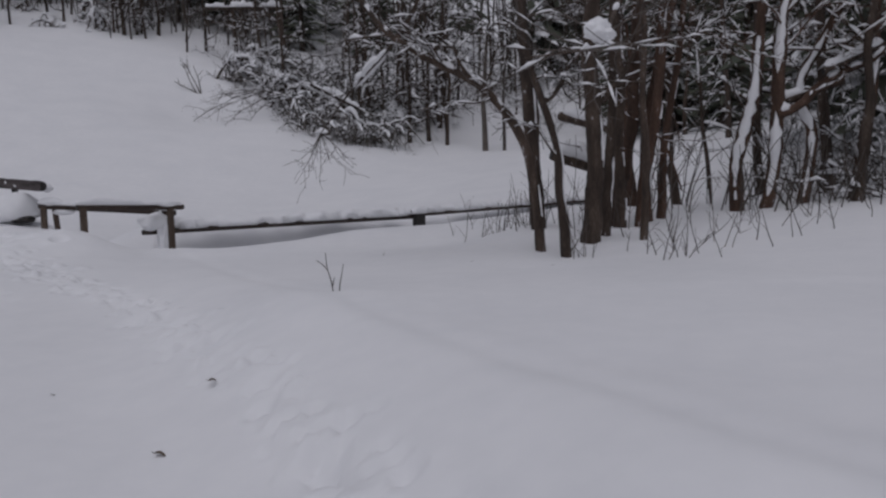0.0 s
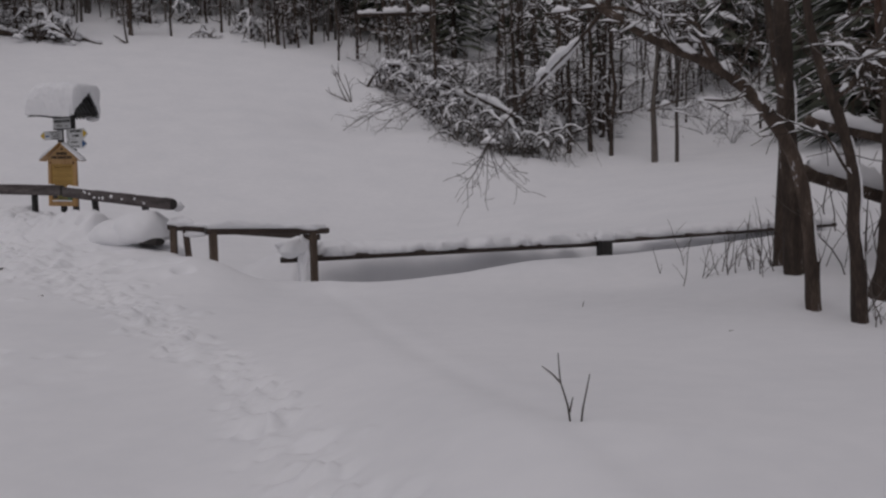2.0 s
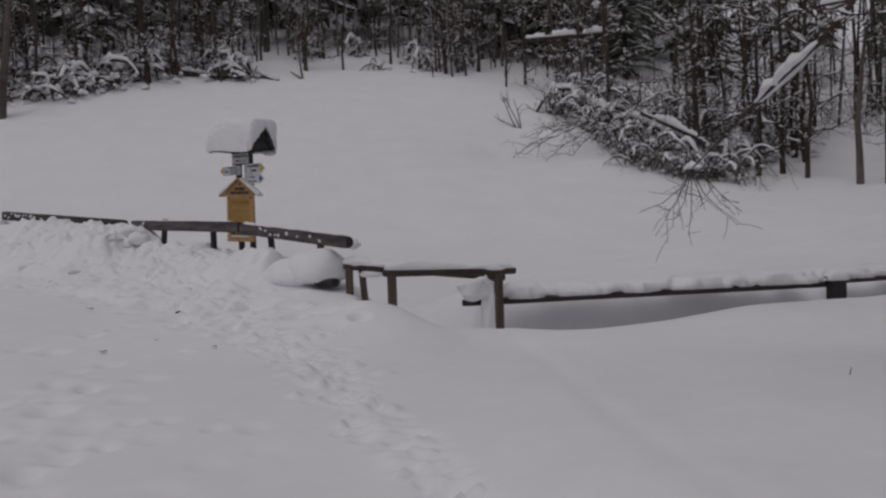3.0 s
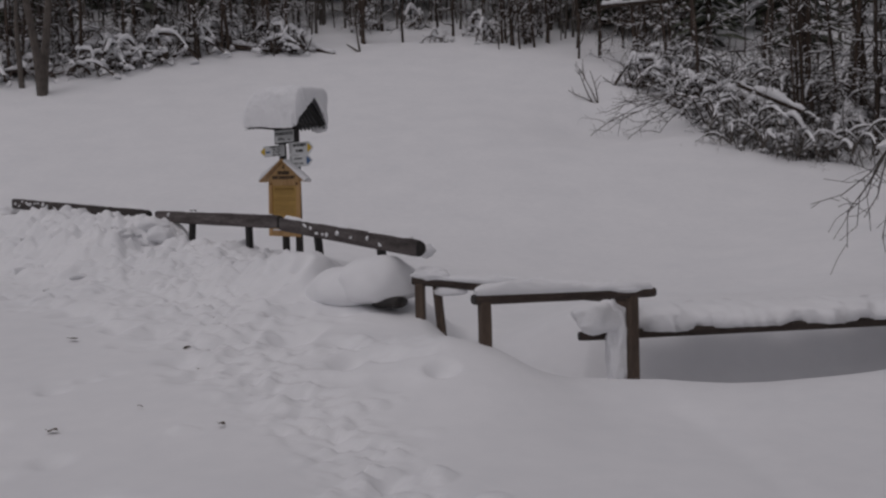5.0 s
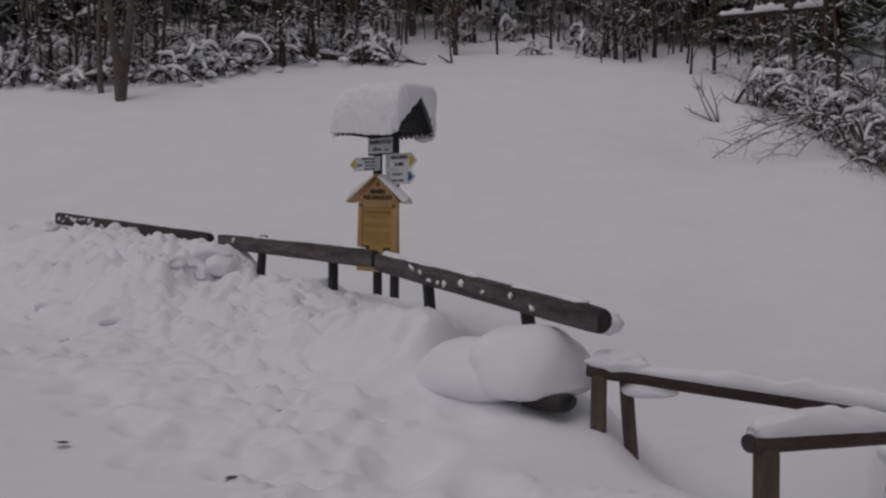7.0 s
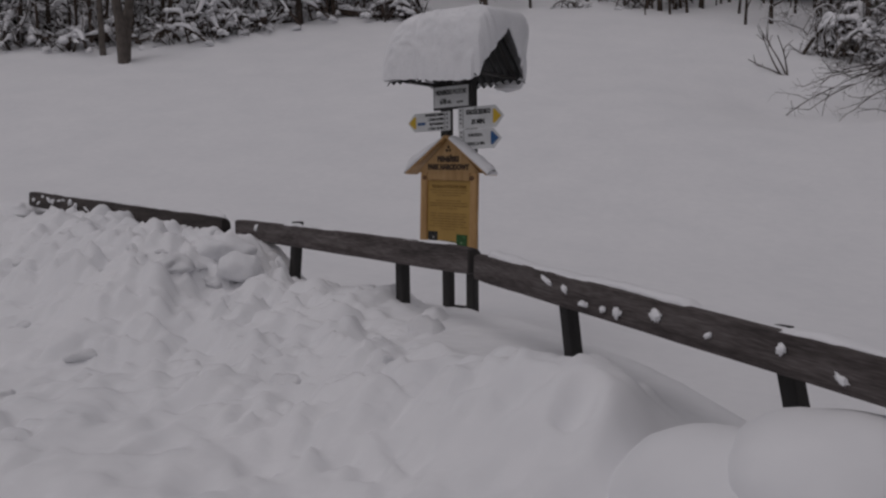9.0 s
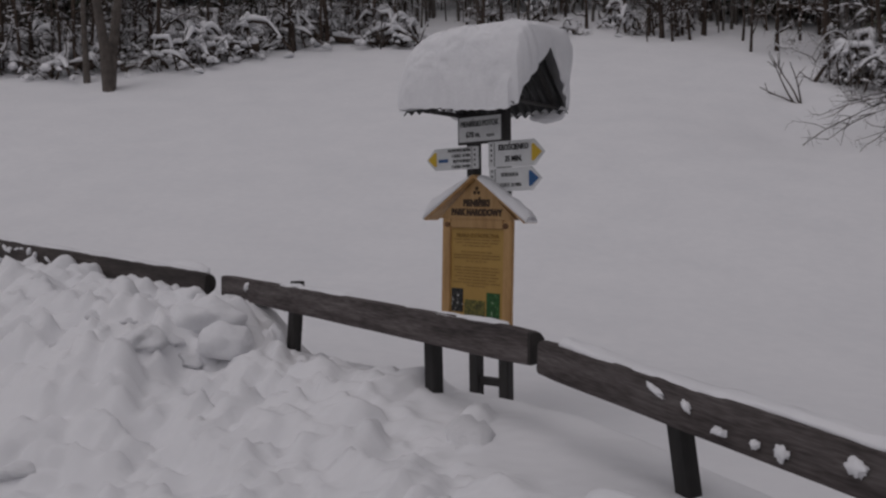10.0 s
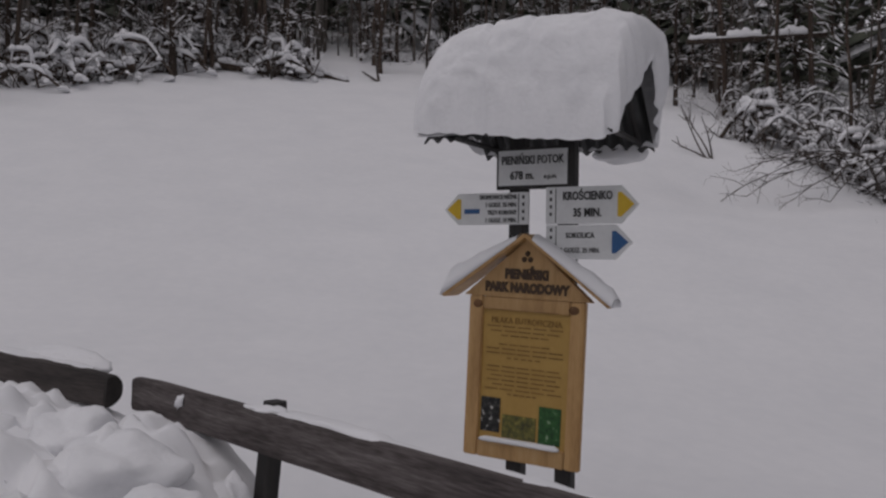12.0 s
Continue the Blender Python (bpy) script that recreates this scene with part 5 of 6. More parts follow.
def wood():
    rng = random.Random(99)
    kinds = [tree_meshes(200 + i, rng.uniform(7, 10), rng.uniform(0.06, 0.13), (rng.gauss(0, 0.5), rng.gauss(0, 0.5)), low=0.06, limbs=15, reach=0.22, amount=0.030, fork=(5, 3), sides=6, rise=(-0.1, 0.7)) for i in range(7)]
    labels = ("bare tree with snow-dusted twigs at the meadow's edge", "thin bare tree standing in the snowy wood")
    for i in range(190):
        p = edge_point(rng, rng.random() ** 1.3 * 22)
        tree("wood_tree", p.x, p.y, rng.choice(kinds), rng.choice(labels), "tree", "trees of the wood", rng.uniform(0, 360), rng.uniform(0.75, 1.25))
    bushes = [shrub_meshes(300 + i, rng.uniform(1.6, 2.8), 7, 0.75, 0.055, (4, 2)) for i in range(5)]
    for i in range(120):
        p = edge_point(rng, rng.random() ** 1.2 * 12 - 0.4, *((0.0, 0.26) if i % 3 == 0 else (0.48, 1.0)))
        shrub("snowy_bush", p.x, p.y, rng.choice(bushes), "leafless bush weighed down by fresh snow", "bush", "bushes of the wood's edge", rng.uniform(0, 360), rng.uniform(0.6, 1.2))
    for i in range(60):
        p = edge_point(rng, rng.random() * 9, 0.0, 0.5)
        tree("wood_tree", p.x, p.y, rng.choice(kinds), "dark bare tree in the brush of the meadow's edge", "tree", "trees of the wood", rng.uniform(0, 360), rng.uniform(0.6, 1.1))
    heavy = [shrub_meshes(320 + i, rng.uniform(1.2, 1.8), 9, 1.3, 0.06, (4, 2), 0.035, BARK, 3) for i in range(4)]
    for i in range(96):
        p = edge_point(rng, rng.random() * 6, 0.0, 0.27 if i % 10 else 0.48)
        shrub("snowy_brush", p.x, p.y, rng.choice(heavy), "low brush bowed under thick lumps of snow", "bush", "snowy brush heaps", rng.uniform(0, 360), rng.uniform(0.7, 1.4))
    for i in range(40):
        p = edge_point(rng, rng.random() * 4 - 0.5, 0.5, 0.66)
        shrub("snowy_brush", p.x, p.y, rng.choice(heavy), "low brush bowed under thick lumps of snow", "bush", "snowy brush heaps", rng.uniform(0, 360), rng.uniform(0.7, 1.3))
    for i in range(30):
        x, y = rng.uniform(6.5, 10), rng.uniform(11.5, 17)
        shrub("snowy_bush", x, y, rng.choice(bushes), "leafless bush weighed down by fresh snow", "bush", "bushes of the wood's edge", rng.uniform(0, 360), rng.uniform(0.6, 1.1))
    for i in range(9):
        x, y = rng.uniform(-4.8, 0.6), rng.uniform(35.0, 40)
        tree("wood_tree", x, y, rng.choice(kinds), "dark bare tree standing in the thicket", "tree", "trees of the wood", rng.uniform(0, 360), rng.uniform(0.9, 1.3))
    # the thicket that reaches out into the meadow
    tangles = [thicket_meshes(500 + i, rng.uniform(1.9, 2.6)) for i in range(6)]
    for i in range(13):
        x = -6.3 + 4.4 * (i + rng.random()) / 13
        y = float(np.interp(x, [-6.5, -5.6, -2], [34.9, 33.8, 33.6])) + abs(rng.gauss(0, 1.3))
        shrub("thicket_bush", x, y, tangles[i % 6], "leafless thicket bush with thick lumps of snow", "bush", "bushes of the thicket", rng.uniform(0, 360), rng.uniform(0.6, 1.0) * (0.7 if x < -5.6 else 1.0))
    for i in range(34):
        x = -9.5 + 10.0 * rng.random()
        y = float(np.interp(x, [-9.5, -8.6, -6.2, -3, 1], [42.5, 40.6, 37.6, 36.6, 38.5])) + rng.random() * 5
        shrub("thicket_bush", x, y, rng.choice(tangles), "leafless thicket bush with thick lumps of snow", "bush", "bushes of the thicket", rng.uniform(0, 360), rng.uniform(0.6, 1.2))


def thicket_meshes(seed, h):
    """Upright stems, bowed boughs under thick snow, and fine twigs that hang to the ground."""
    rng = random.Random(seed)
    wood, snow = Shape(), Shape()
    for i in range(6):
        p = Vector((rng.gauss(0, 0.45), rng.gauss(0, 0.35), -0.2))
        k = h * rng.uniform(0.6, 1.3)
        pts = wander(rng, p, Vector((rng.gauss(0, 0.28), rng.gauss(0, 0.28), 1)), k, 6, 0.14)
        r = rng.uniform(0.012, 0.03)
        wood.tube(pts, taper(r, r * 0.35, 6), 5)
        for j in range(5):
            m = rng.randint(1, 5)
            branch(rng, wood, snow, pts[m], Vector((rng.gauss(0, 0.7), rng.gauss(0, 0.7), rng.uniform(0.0, 1.0))), k * rng.uniform(0.15, 0.4), r * 0.35, 1, 0.014, -0.01, (4, 3))
            if rng.random() < 0.55:
                lump_on(rng, snow, pts[m] + Vector((rng.gauss(0, 0.15), rng.gauss(0, 0.15), rng.gauss(0, 0.1))), rng.uniform(0.04, 0.11))
    for i in range(3):
        w, k = rng.uniform(0, 6.283), h * rng.uniform(0.6, 1.1)
        d = Vector((math.cos(w), math.sin(w), 0))
        top = h * rng.uniform(0.35, 0.65)
        pts = [d * (k * t) + Vector((rng.gauss(0, 0.05), rng.gauss(0, 0.05), top * math.sin(math.pi * (0.12 + 0.8 * t)) - 0.1)) for t in [j / 6 for j in range(7)]]
        wood.tube(pts, taper(0.045, 0.015, 6), 6)
        line, wide = eased(pts[1:6], [0.03] + [rng.uniform(0.04, 0.11) for j in range(3)] + [0.02], 3)
        deep = eased(pts[1:6], [0.03] + [rng.uniform(0.04, 0.12) for j in range(3)] + [0.02], 3)[1]
        snow.snow(line, wide, deep, [0.0] * len(line), 6)
        for j in range(7):
            m = rng.randint(2, 6)
            branch(rng, wood, snow, pts[m], d * rng.uniform(0.1, 0.9) + Vector((rng.gauss(0, 0.4), rng.gauss(0, 0.4), -0.7)), top * rng.uniform(0.5, 0.95), 0.007, 1, 0.008, -0.04, (3, 3))
    return wood.mesh("brushwood", [GREYBARK]), snow.mesh("snow_load", [SNOW])


def spruce_meshes(seed, h):
    rng = random.Random(seed)
    trunk, needles, snow = Shape(), Shape(), Shape()
    trunk.tube([Vector((0, 0, -0.3)), Vector((0, 0, h))], [0.016 * h, 0.01], 6)
    z = 0.06 * h
    while z < h * 0.98:
        reach = 0.17 * h * (1 - z / h) + 0.15
        for i in range(13):
            w = rng.uniform(0, 6.283)
            d = Vector((math.cos(w), math.sin(w), rng.uniform(-0.1, 0.15)))
            k = reach * rng.uniform(0.35, 1.15)
            s = Vector((-d.y, d.x, 0)) * (0.05 * k + 0.035)
            p = [Vector((0, 0, z)), d * k * 0.55 + Vector((0, 0, z - 0.10 * k)), d * k + Vector((0, 0, z - 0.34 * k))]
            b = len(needles.v)
            needles.v += [p[0], p[1] + s - Vector((0, 0, 0.12)), p[1] + Vector((0, 0, 0.05)), p[1] - s - Vector((0, 0, 0.12)), p[2], p[1] - Vector((0, 0, 0.10))]
            for f in ((0, 1, 2), (0, 2, 3), (1, 4, 2), (2, 4, 3), (0, 5, 1), (0, 3, 5), (1, 5, 4), (3, 4, 5)):
                needles.f.append(tuple(b + v for v in f)), needles.k.append(0)
            if rng.random() < 0.45:
                snow.snow([p[0].lerp(p[1], 0.5), p[1], p[2]], [0.03, s.length * 0.55, 0.02], [0.03, 0.06, 0.02], [0.03, 0.05, 0.01], 3)
        z += 0.036 * h
    return trunk.mesh("trunk", [BARK]), needles.mesh("crown", [NEEDLE], False), snow.mesh("snow_load", [SNOW])


# Spruces added behind the bare trees to stand for the dark shade between trunks.
def filler_spruces():
    rng = random.Random(77)
    kinds = [spruce_meshes(400 + i, rng.uniform(9, 13)) for i in range(4)]
    for i in range(130):
        p = edge_point(rng, rng.uniform(10, 28)) if i < 84 else edge_point(rng, rng.uniform(6, 18), 0.74, 1.0)
        if i >= 114:
            p = Vector((rng.uniform(7.5, 13.0), rng.uniform(27, 37)))
        tree("spruce", p.x, p.y, rng.choice(kinds), "dark spruce added to fill the shaded gaps of the snowy wood", "tree", "spruces of the wood", rng.uniform(0, 360), rng.uniform(0.8, 1.3))


def far_woods():
    """The deep wood up the slope: bare poles, and shaggy dark conifers without number added to stand for its shade."""
    rng = random.Random(58)
    wood, dark = Shape(), Shape()
    for i in range(1900):
        if i % 9 == 0:
            p = edge_point(rng, 6 + 30 * rng.random(), 0.5, 1.0)
        else:
            p = edge_point(rng, 4.5 + 34 * rng.random() ** 0.9, 0.0, 0.5)
        z, h = ground_z(p.x, p.y), rng.uniform(4, 11)
        lean = Vector((rng.gauss(0, 0.5), rng.gauss(0, 0.5), 0))
        r = rng.choice((0.03, 0.04, 0.05, 0.07, 0.10))
        a = Vector((p.x, p.y, z - 0.3))
        wood.tube([a, a + lean * 0.4 + Vector((rng.gauss(0, 0.12), rng.gauss(0, 0.12), h * 0.5)), a + lean + Vector((0, 0, h))], [r, r * 0.75, r * 0.3], 4, cap=False)
    for i in range(560):
        p = edge_point(rng, 7 + 24 * rng.random(), 0.0, 0.5) if i % 4 else (edge_point(rng, 13 + 18 * rng.random(), 0.5, 0.9) if i % 12 else Vector((rng.uniform(8.5, 13.5), rng.uniform(14.5, 21))))
        z, h = ground_z(p.x, p.y), rng.uniform(7, 14)
        for j in range(46):
            t = 0.20 + 0.79 * (j + rng.random()) / 46
            w, k = rng.uniform(0, 6.283), (0.19 * h * (1 - t) + 0.25) * rng.uniform(0.6, 1.15)
            d = Vector((math.cos(w), math.sin(w), 0))
            s = Vector((-d.y, d.x, 0)) * (0.22 * k)
            c = Vector((p.x, p.y, z + h * t))
            b = len(dark.v)
            dark.v += [c, c + d * k * 0.6 + s - Vector((0, 0, 0.30 * k)), c + d * k * 0.6 - Vector((0, 0, 0.08 * k)), c + d * k * 0.6 - s - Vector((0, 0, 0.30 * k)), c + d * k - Vector((0, 0, 0.45 * k))]
            laid = 1 if rng.random() < 0.32 else 0
            for f in ((0, 1, 2), (0, 2, 3), (1, 4, 2), (2, 4, 3)):
                dark.f.append(tuple(b + v for v in f)), dark.k.append(laid)
    tagged(new("far_wood_poles", wood.mesh("far_wood_poles", [GREYBARK])), "countless dark bare stems of the deep wood", "trees", kind="stuff")
    tagged(new("far_conifers", dark.mesh("far_conifers", [NEEDLE, SNOW], False)), "dark shaggy conifers added to stand for the shade up the wooded slope", "trees", kind="stuff")


wood()
filler_spruces()
far_woods()


# ---- young growth on the bank and the meadow ----
def shoots(x, y, n, h, seed, label, spread=0.35, r=0.006, sway=0.22, fork=(2, 1)):
    """Thin upright shoots that rise out of the snow."""
    rng = random.Random(seed)
    ob = thing("brush_shoot", pose(x, y, ground_z(x, y)), label, "shrub", "shoots on the bank")
    for i in range(n):
        wood = Shape()
        q = Vector((rng.gauss(0, spread), rng.gauss(0, spread), 0))
        p = Vector((q.x, q.y, ground_z(x + q.x, y + q.y) - ground_z(x, y) - 0.05))
        k = h * rng.uniform(0.45, 1.1)
        pts = wander(rng, p, Vector((rng.gauss(0, sway), rng.gauss(0, sway), 1)), k, 6, 0.10)
        wood.tube(pts, taper(r * rng.uniform(0.7, 1.1), r * 0.35, 6), 4)
        for j in range(rng.randint(1, 4)):
            m = rng.randint(1, 4)
            twig = wander(rng, pts[m], Vector((rng.gauss(0, 0.6), rng.gauss(0, 0.6), 1)), k * rng.uniform(0.2, 0.5), 4, 0.12)
            wood.tube(twig, taper(r * 0.55, r * 0.3, 4), 3)
        part("shoot", wood, TWIG, ob)


shoots(0.95, 12.1, 22, 0.68, 1, "thin leafless shoots standing in the bank's snow", 0.34)
shoots(1.15, 11.3, 20, 0.75, 2, "cluster of fine bare shoots beside tree trunks", 0.3)
shoots(1.5, 9.0, 7, 0.55, 3, "few short bare twigs at the foot of trees", 0.25)
shoots(2.1, 8.1, 8, 0.62, 4, "sparse bare twigs rising from smooth snow", 0.3, sway=0.25)
shoots(2.75, 8.3, 8, 0.66, 5, "crooked bare twigs rising from smooth snow", 0.4, sway=0.3)
shoots(3.4, 9.6, 10, 0.8, 6, "scattered bare twigs below snowy trees", 0.5, sway=0.28)
shoots(4.6, 10.4, 10, 0.9, 7, "loose bare twigs at the wood's edge", 0.6, sway=0.28)
shoots(2.2, 10.6, 9, 1.3, 8, "tall thin shoots between the trunks", 0.4, 0.008)
shoots(3.6, 13.2, 16, 1.7, 9, "thin poles of young growth behind the trunks", 0.7, 0.013)
shoots(5.4, 12.0, 18, 1.2, 10, "dark sticks of undergrowth below snowy trees", 0.6, 0.014, 0.35)
shoots(6.0, 12.6, 16, 1.2, 11, "dark sticks of undergrowth in the wood", 0.6, 0.014, 0.35)
shoots(4.4, 16.0, 14, 2.2, 12, "thin poles of young trees on the slope", 0.9, 0.014)


def sapling(name, x, y, stems, label, r=0.006, lift=0.0):
    """A young shrub of a few stems: each a lean in x and y, a height and twigs."""
    rng = random.Random(int(abs(x * 100) + abs(y * 10)))
    ob = thing(name, pose(x, y, ground_z(x, y) + lift), label, "sapling")
    for dx, dy, h, twigs in stems:
        wood = Shape()
        p = Vector((rng.gauss(0, r), rng.gauss(0, r), -0.04))
        pts = wander(rng, p, Vector((dx, dy, h)), math.hypot(math.hypot(dx, dy), h + 0.12), 5, 0.07)
        wood.tube(pts, taper(r, r * 0.4, 5), 5)
        for i in range(twigs):
            k = rng.randint(2, 4)
            q = wander(rng, pts[k], Vector((dx * 0.6 + rng.gauss(0, 0.35), rng.gauss(0, 0.35), h * 0.8)), h * rng.uniform(0.25, 0.5), 3, 0.1)
            wood.tube(q, taper(r * 0.55, r * 0.25, 3), 4)
        part("stem", wood, TWIG, ob)
    return ob


def twig(x, y, stems, r, label):
    """A few dark sticks out of the snow, each a line of points."""
    ob = thing("forked_twig", pose(x, y, ground_z(x, y)), label, "twig")
    for pts in stems:
        sh = Shape()
        sh.tube([Vector(p) for p in pts], taper(r, r * 0.45, len(pts) - 1), 5)
        part("stem", sh, TWIG, ob)


twig(-0.77, 5.8, [
    [(0, 0, -0.05), (-0.015, 0, 0.06), (-0.042, 0.01, 0.15), (-0.046, 0.0, 0.20), (-0.05, 0.01, 0.265)],
    [(-0.040, 0.01, 0.145), (-0.075, 0.0, 0.185), (-0.115, 0.0, 0.215)],
    [(-0.008, 0, 0.03), (0.006, 0.01, 0.09)],
    [(0.035, 0, -0.03), (0.045, 0, 0.05), (0.058, 0.01, 0.11), (0.073, 0, 0.185)],
], 0.0048, "forked dark twig poking out of smooth snow")
twig(-0.74, 10.28, [[(0, 0, -0.05), (0.006, 0, 0.03), (0.016, 0, 0.065)]], 0.005, "tiny dark twig tip poking out of snow")
sapling("meadow_sapling", -10.57, 37.58, [(-0.9, 0, 1.3, 3), (-0.5, 0.2, 1.6, 4), (-0.25, 0.1, 1.2, 2), (-1.0, 0, 0.6, 3)], "bare young shrub leaning on the white meadow", 0.03)
sapling("meadow_sapling", -9.3, 39.0, [(-0.1, 0, 1.5, 2)], "single thin bare stem on the meadow's edge", 0.02)
sapling("meadow_sapling", -17.24, 45.16, [(0.1, 0, 1.2, 2), (-0.1, 0, 0.8, 1)], "small dark bare shrub high on the meadow", 0.03)
sapling("meadow_sapling", -22.9, 41.2, [(0, 0, 1.9, 2), (-0.7, 0, 0.35, 1)], "short dark broken stem at the meadow's edge", 0.06)
sapling("meadow_sapling", -25.8, 38.4, [(0, 0, 1.3, 3), (0.2, 0, 0.9, 2)], "small frosted shrub at the meadow's edge", 0.03)
sapling("straight_pole", 1.71, 34.1, [(0.15, 0, 5.0, 0)], "straight bare pole of a young tree", 0.13)
sapling("straight_pole", 2.61, 33.8, [(0.55, 0, 4.2, 0)], "slim slanting pole of a young tree", 0.08)
sapling("edge_trunk", -28.7, 28.2, [(-0.35, 0.2, 7.0, 2), (-0.45, 0.5, 7.0, 2)], "thick pair of bare trunks at the meadow's edge", 0.19)
sapling("edge_trunk", -30.4, 28.6, [(-0.9, 0.2, 6.5, 2)], "dark leaning trunk at the meadow's edge", 0.12)


def arching_shrub():
    """Long boughs that bow out of the thicket over the meadow."""
    rng = random.Random(8)
    x, y = -6.3, 35.4
    z = ground_z(x, y)
    ob = thing("arching_shrub", pose(x, y, z), "shrub with long bare boughs bowed over the snow", "shrub", "bushes of the thicket")
    low = 4.35 - z
    for end, top in (((-3.9, -0.4, low), 0.75), ((-3.2, -0.7, low + 0.1), 0.65), ((-3.4, 0.5, low + 0.9), 0.45), ((-2.1, -0.9, low), 0.55), ((-2.8, 0.9, low + 1.2), 0.4), ((-1.4, -1.1, low - 0.1), 0.5)):
        wood, snow = Shape(), Shape()
        base = Vector((rng.uniform(-0.1, 0.6), rng.uniform(-0.3, 0.4), -0.2))
        tip = Vector(end)
        pts = [base.lerp(tip, t) + Vector((rng.gauss(0, 0.04), rng.gauss(0, 0.04), (top + 0.7) * math.sin(math.pi * t ** 0.5) ** 0.8)) for t in [i / 7 for i in range(8)]]
        wood.tube(*eased(pts, taper(0.036, 0.009, 7), 3), 5)
        laden(rng, snow, pts[1:6], taper(0.03, 0.01, 4), 0.045, 1)
        for k in (3, 4, 4, 5, 5, 6, 6, 7):
            branch(rng, wood, snow, pts[k], (tip - base).normalized() * 1.0 + Vector((rng.gauss(0, 0.3), rng.gauss(0, 0.3), rng.uniform(-0.7, 0.15))), rng.uniform(0.5, 1.2), 0.012, 1, 0.008, -0.02, (5, 4))
        part("bough", wood, TWIG, ob)
        if snow.v:
            tagged(part("snow_load", snow, SNOW, ob), kind="stuff")


arching_shrub()


def fallen_tree(p, q, r, seed, label, cap=0.09):
    m, length = along(p, q)
    ob = thing("fallen_tree", m, label, "log", "fallen trunks")
    o = new("log", log_mesh(length, r, r, seed, [BARK, ENDWOOD], n=12, flat=1.0))
    o.parent = ob
    part("snow_cap", cap_on(length, 0.05, length - 0.03, r * 0.95, cap, r * 0.45, seed, 0.95), SNOW, ob, "thick snow lying along the trunk")


fallen_tree((1.62, 12.2, 1.82), (2.75, 12.4, 1.45), 0.085, 91, "broken dark trunk lodged among the bank trees", 0.20)
fallen_tree((1.85, 12.9, 2.42), (2.6, 12.4, 2.15), 0.07, 92, "short broken bough lodged among the bank trees", 0.17)
for i, (x, y, a, n, r) in enumerate(((-28.4, 38.6, 20, 3.0, 0.16), (-30.4, 34.6, 60, 2.6, 0.14), (-26.0, 40.6, -10, 2.4, 0.12), (-9.4, 41.6, -30, 2.8, 0.15))):
    d = Vector((math.cos(radians(a)), math.sin(radians(a)), 0)) * n
    fallen_tree((x, y, ground_z(x, y) + 0.22), (x + d.x, y + d.y, ground_z(x + d.x, y + d.y) - 0.05), r, 100 + i, "fallen snow-capped trunk at the edge of the wood", 0.17)

for i, (p, q, r, cap) in enumerate((((-11.77, 43.5, 10.73), (-7.16, 43.5, 10.61), 0.11, 0.26), ((-5.3, 35.4, 5.75), (-3.3, 35.0, 4.65), 0.08, 0.22))):
    fallen_tree(p, q, r, 120 + i, "fallen trunk under a thick load of snow", cap)
fallen_tree((-6.4, 38.4, ground_z(-6.4, 38.4) + 0.8), (-3.6, 38.0, ground_z(-3.6, 38.0) + 0.5), 0.15, 125, "fallen trunk under a thick load of snow", 0.26)
fallen_tree((-30.6, 33.0, ground_z(-30.6, 33.0) + 0.7), (-28.6, 34.6, ground_z(-28.6, 34.6) + 0.4), 0.16, 126, "fallen trunk under a thick load of snow", 0.26)
fallen_tree((4.9, 12.5, 2.45), (6.1, 12.75, 2.8), 0.06, 95, "bough lodged among trunks under a thick pad of snow", 0.13)
fallen_tree((5.6, 12.3, 2.9), (6.6, 12.5, 3.3), 0.05, 96, "bough lodged among trunks under a thick pad of snow", 0.12)
# ---- loose snow and leaves ----
mound("snow_lump", -6.10, 13.08, 1.355, (0.17, 0.075, 0.075), 37, "round heap of snow at the hand rail's end", 9, rough=0.3)
mound("snow_lump", -4.25, 12.92, 1.265, (0.19, 0.07, 0.055), 38, "lump of snow on the hand rail above its post", 51, rough=0.3)
mound("snow_lump", -12.6, 15.92, 2.05, (0.34, 0.16, 0.10), 23, "heap of snow lying behind the log rail", -5, rough=0.35)
mound("snow_lump", -6.16, 13.16, 1.56, (0.07, 0.10, 0.075), 29, "lump of snow behind the log's butt end", 0, rough=0.35)
mound("snow_lump", 1.21, 6.3, 2.53, (0.11, 0.11, 0.10), 13, "round lump of snow caught on a long bough", 20, rough=0.5)
mound("snow_lump", -11.02, 15.48, 2.02, (0.13, 0.05, 0.022), 31, "small pile of snow on the log by its post", -21, rough=0.4)
mound("snow_lump", -11.08, 14.92, 1.70, (0.19, 0.16, 0.15), 41, "round clod at the end of the trampled snow heap", 15, rough=0.25)
mound("snow_lump", -11.38, 15.02, 1.80, (0.24, 0.20, 0.16), 43, "rounded block of snow on the trampled heap", 40, rough=0.45)
mound("snow_lump", -11.75, 15.22, 1.86, (0.22, 0.18, 0.13), 47, "rounded block of snow on the trampled heap", -20, rough=0.5)
mound("snow_lump", -12.25, 15.15, 1.86, (0.30, 0.2, 0.13), 53, "broad lump of snow on the trampled heap", 10, rough=0.5)
mound("snow_lump", -11.12, 15.40, 1.58, (0.085, 0.08, 0.17), 59, "snow piled against the leaning post", 0, rough=0.45)
mound("snow_lump", -15.75, 16.0, 2.12, (0.6, 0.25, 0.14), 17, "snow drifted over the far end of the log rail", -5, rough=0.3)
mound("snow_lump", -4.46, 13.02, 0.98, (0.25, 0.17, 0.16), 3, "rounded lump of snow on the beam's end", 30, rough=0.35)
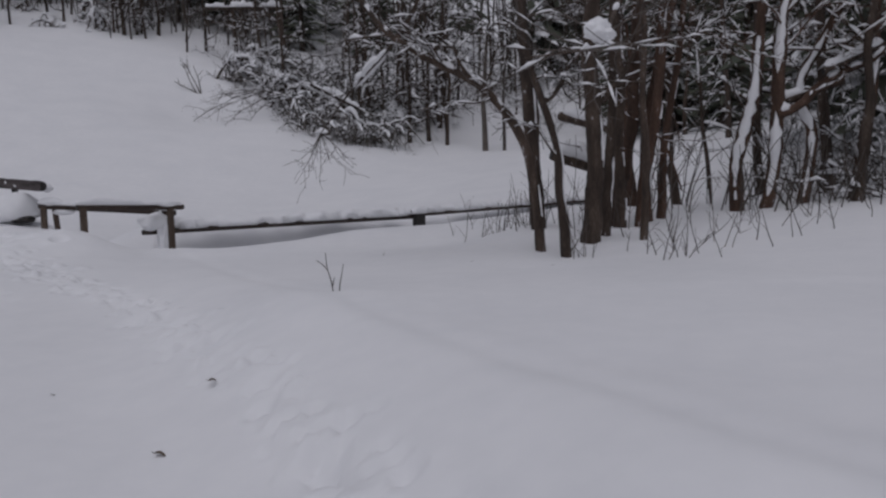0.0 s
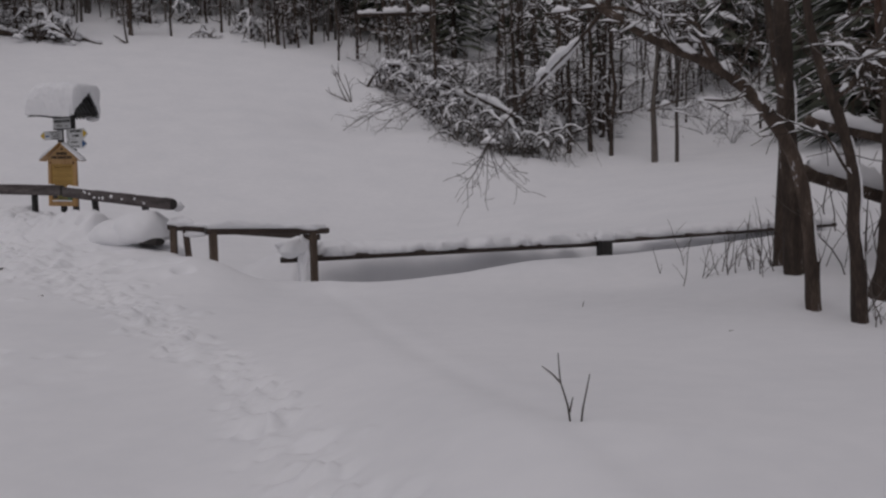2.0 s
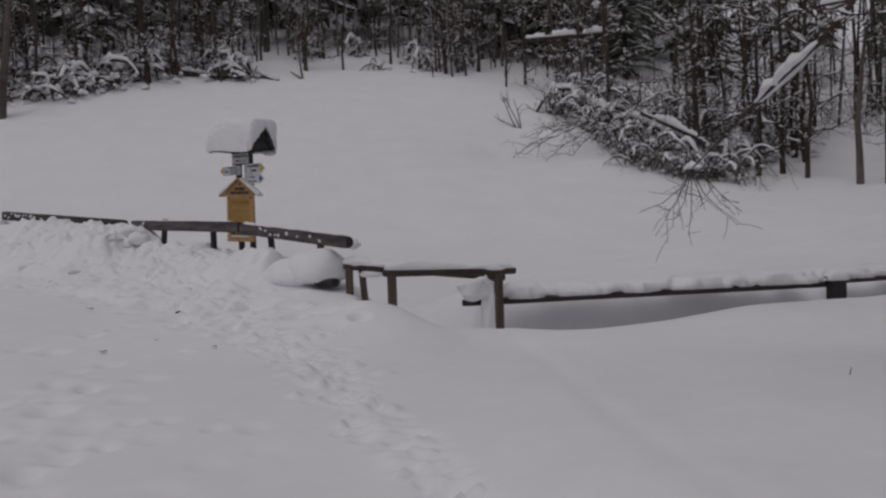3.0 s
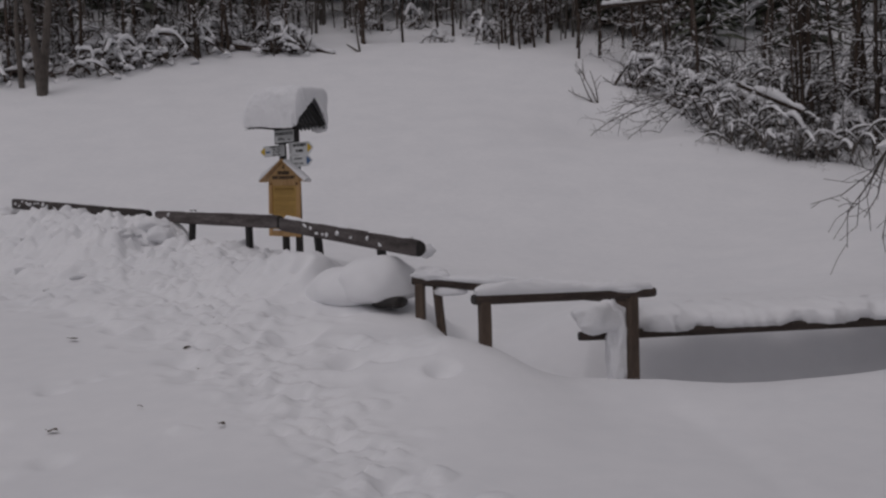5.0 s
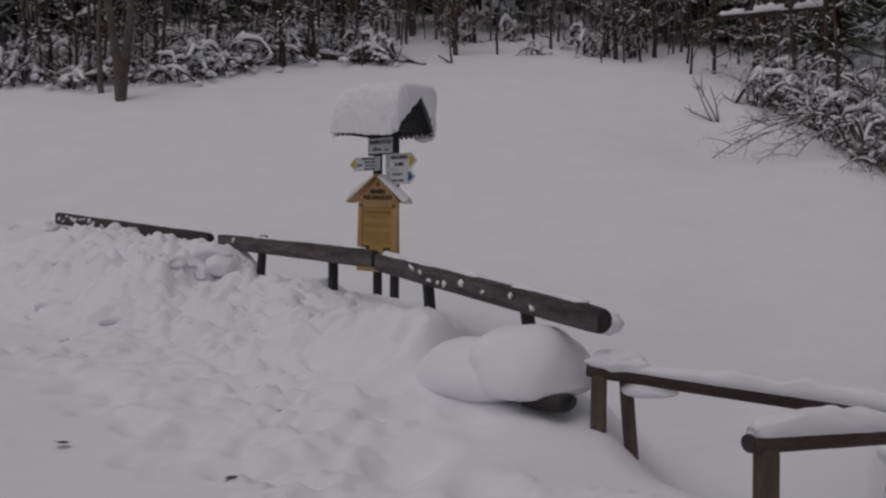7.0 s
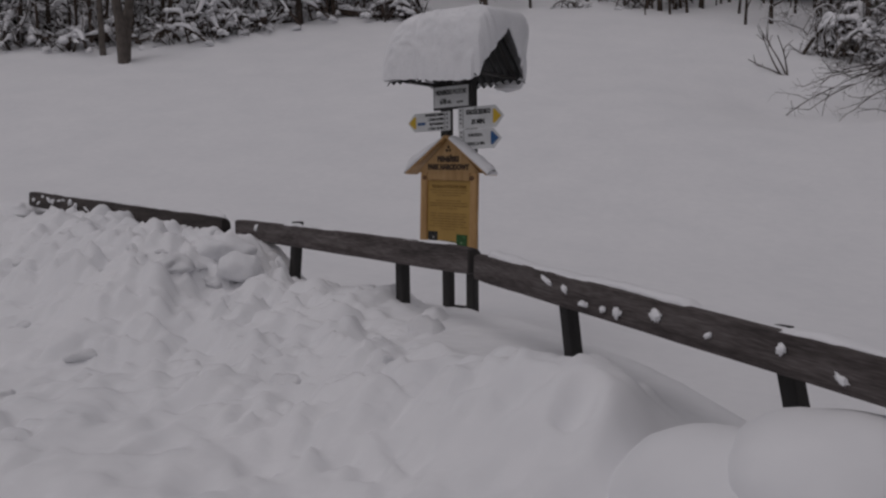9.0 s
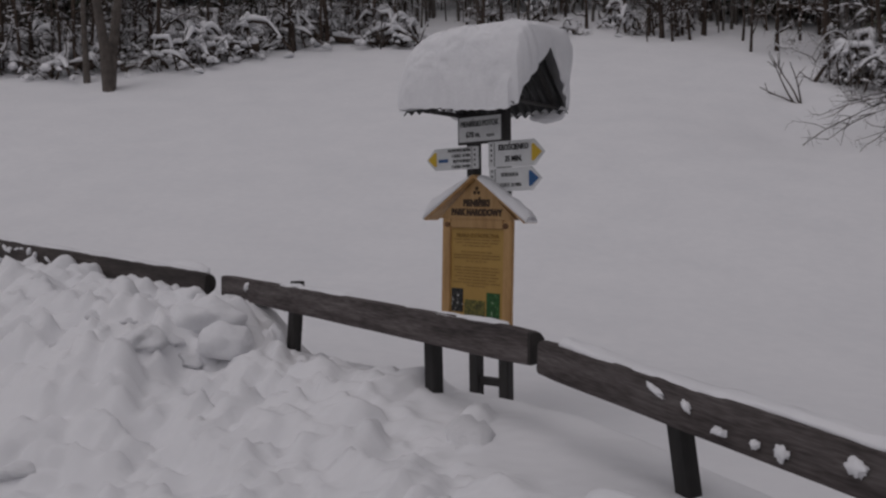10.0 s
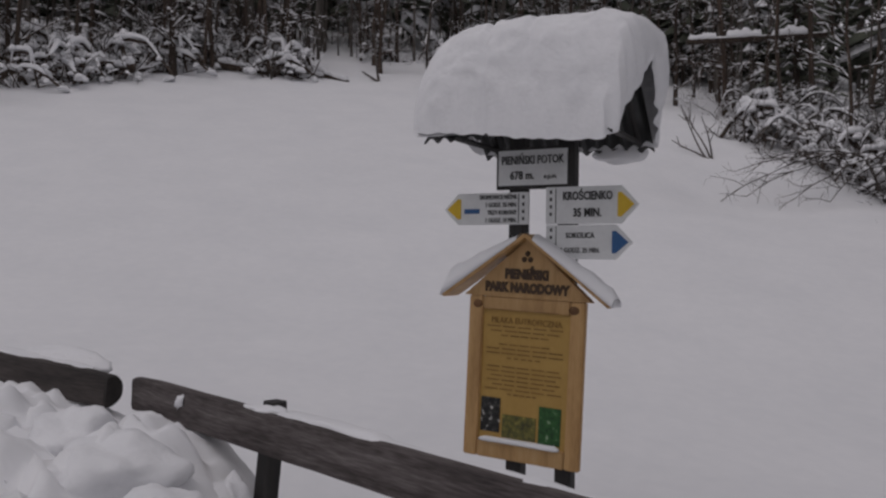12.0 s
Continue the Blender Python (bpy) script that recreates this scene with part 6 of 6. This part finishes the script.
mound("snow_lump", -4.33, 13.03, 0.66, (0.105, 0.10, 0.38), 6, "column of snow clinging round a post's foot", 10, rough=0.75)
mound("snow_lump", -5.92, 13.14, 1.20, (0.17, 0.07, 0.075), 9, "soft lump of snow hanging under the hand rail", 10)


def clods():
    rng = random.Random(21)
    kinds = []
    for i in range(6):
        bm = bmesh.new()
        bmesh.ops.create_icosphere(bm, subdivisions=3, radius=1)
        for v in bm.verts:
            v.co *= 1 + 0.55 * noise.noise(v.co * 1.1 + Vector((i * 3, 0, 0))) + 0.25 * noise.noise(v.co * 2.8 + Vector((0, i * 3, 0))) + 0.08 * noise.noise(v.co * 7 + Vector((0, i * 3, 0)))
        sh = Shape()
        sh.take(bm)
        kinds.append(sh.mesh("snow_clod", [CLOD]))
    for i in range(40):
        x = rng.uniform(-13.6, -10.9) if i < 34 else rng.uniform(-10.2, -8.6)
        d = -abs(rng.gauss(0.3, 0.8))
        y = float(np.interp(x, EDGE_X, EDGE_Y)) + d - 0.2
        r = rng.choice((0.04, 0.05, 0.06, 0.08, 0.1, 0.14)) * rng.uniform(0.8, 1.2)
        o = new("snow_clod", rng.choice(kinds))
        o.matrix_basis = pose(x, y, ground_z(x, y) - 0.45 * r + 0.02, rng.uniform(-30, 30), rng.uniform(-30, 30), rng.uniform(0, 360)) @ Matrix.Diagonal((r * 1.4, r * 1.1, r * 0.65, 1))
        tagged(o, "trampled clod of snow on the heap by the rail", "snow", "clods of snow")


clods()


def fallen_leaf(x, y, size, turn, seed, label):
    rng = random.Random(seed)
    sh = Shape()
    n = 9
    for i in range(n):
        t = i / (n - 1)
        w = math.sin(math.pi * t) ** 0.7 * 0.42 * (1 + 0.25 * math.sin(9 * t))
        for s in (-1, 0, 1):
            sh.v.append(Vector((size * (t - 0.5), size * w * s, size * (0.16 * abs(s) * math.sin(3 * t + seed) + 0.08 * math.sin(math.pi * t)))))
    for i in range(n - 1):
        for j in range(2):
            q = i * 3 + j
            sh.f.append((q, q + 1, q + 4, q + 3)), sh.k.append(0)
    sh.tube([Vector((-size * 0.5, 0, 0)), Vector((-size * 0.75, size * 0.06, size * 0.1))], [0.002, 0.0015], 4)
    ob = new("fallen_leaf", sh.mesh("fallen_leaf", [LEAF]))
    ob.matrix_basis = pose(x, y, ground_z(x, y) + 0.014, rng.uniform(-15, 15), rng.uniform(-15, 15), turn)
    tagged(ob, label, "leaf", "fallen leaves")


for i, (x, y, size, turn) in enumerate(((-1.35, 4.74, 0.075, 20), (-1.4, 3.97, 0.10, 0), (-2.36, 4.93, 0.04, 60), (-8.72, 11.3, 0.12, 30), (-7.55, 11.4, 0.12, -20), (-6.86, 9.48, 0.09, 40), (-6.01, 9.95, 0.07, 10), (-8.84, 11.97, 0.05, 0), (-6.73, 10.04, 0.05, 70), (-7.0, 10.9, 0.04, 0), (-8.0, 12.3, 0.045, 20), (0.3, 8.6, 0.04, 0), (1.0, 7.6, 0.035, 0), (-10.65, 14.65, 0.2, 10))):
    fallen_leaf(x, y, size * 0.62, turn, i, "curled brown dead leaf lying on the snow")
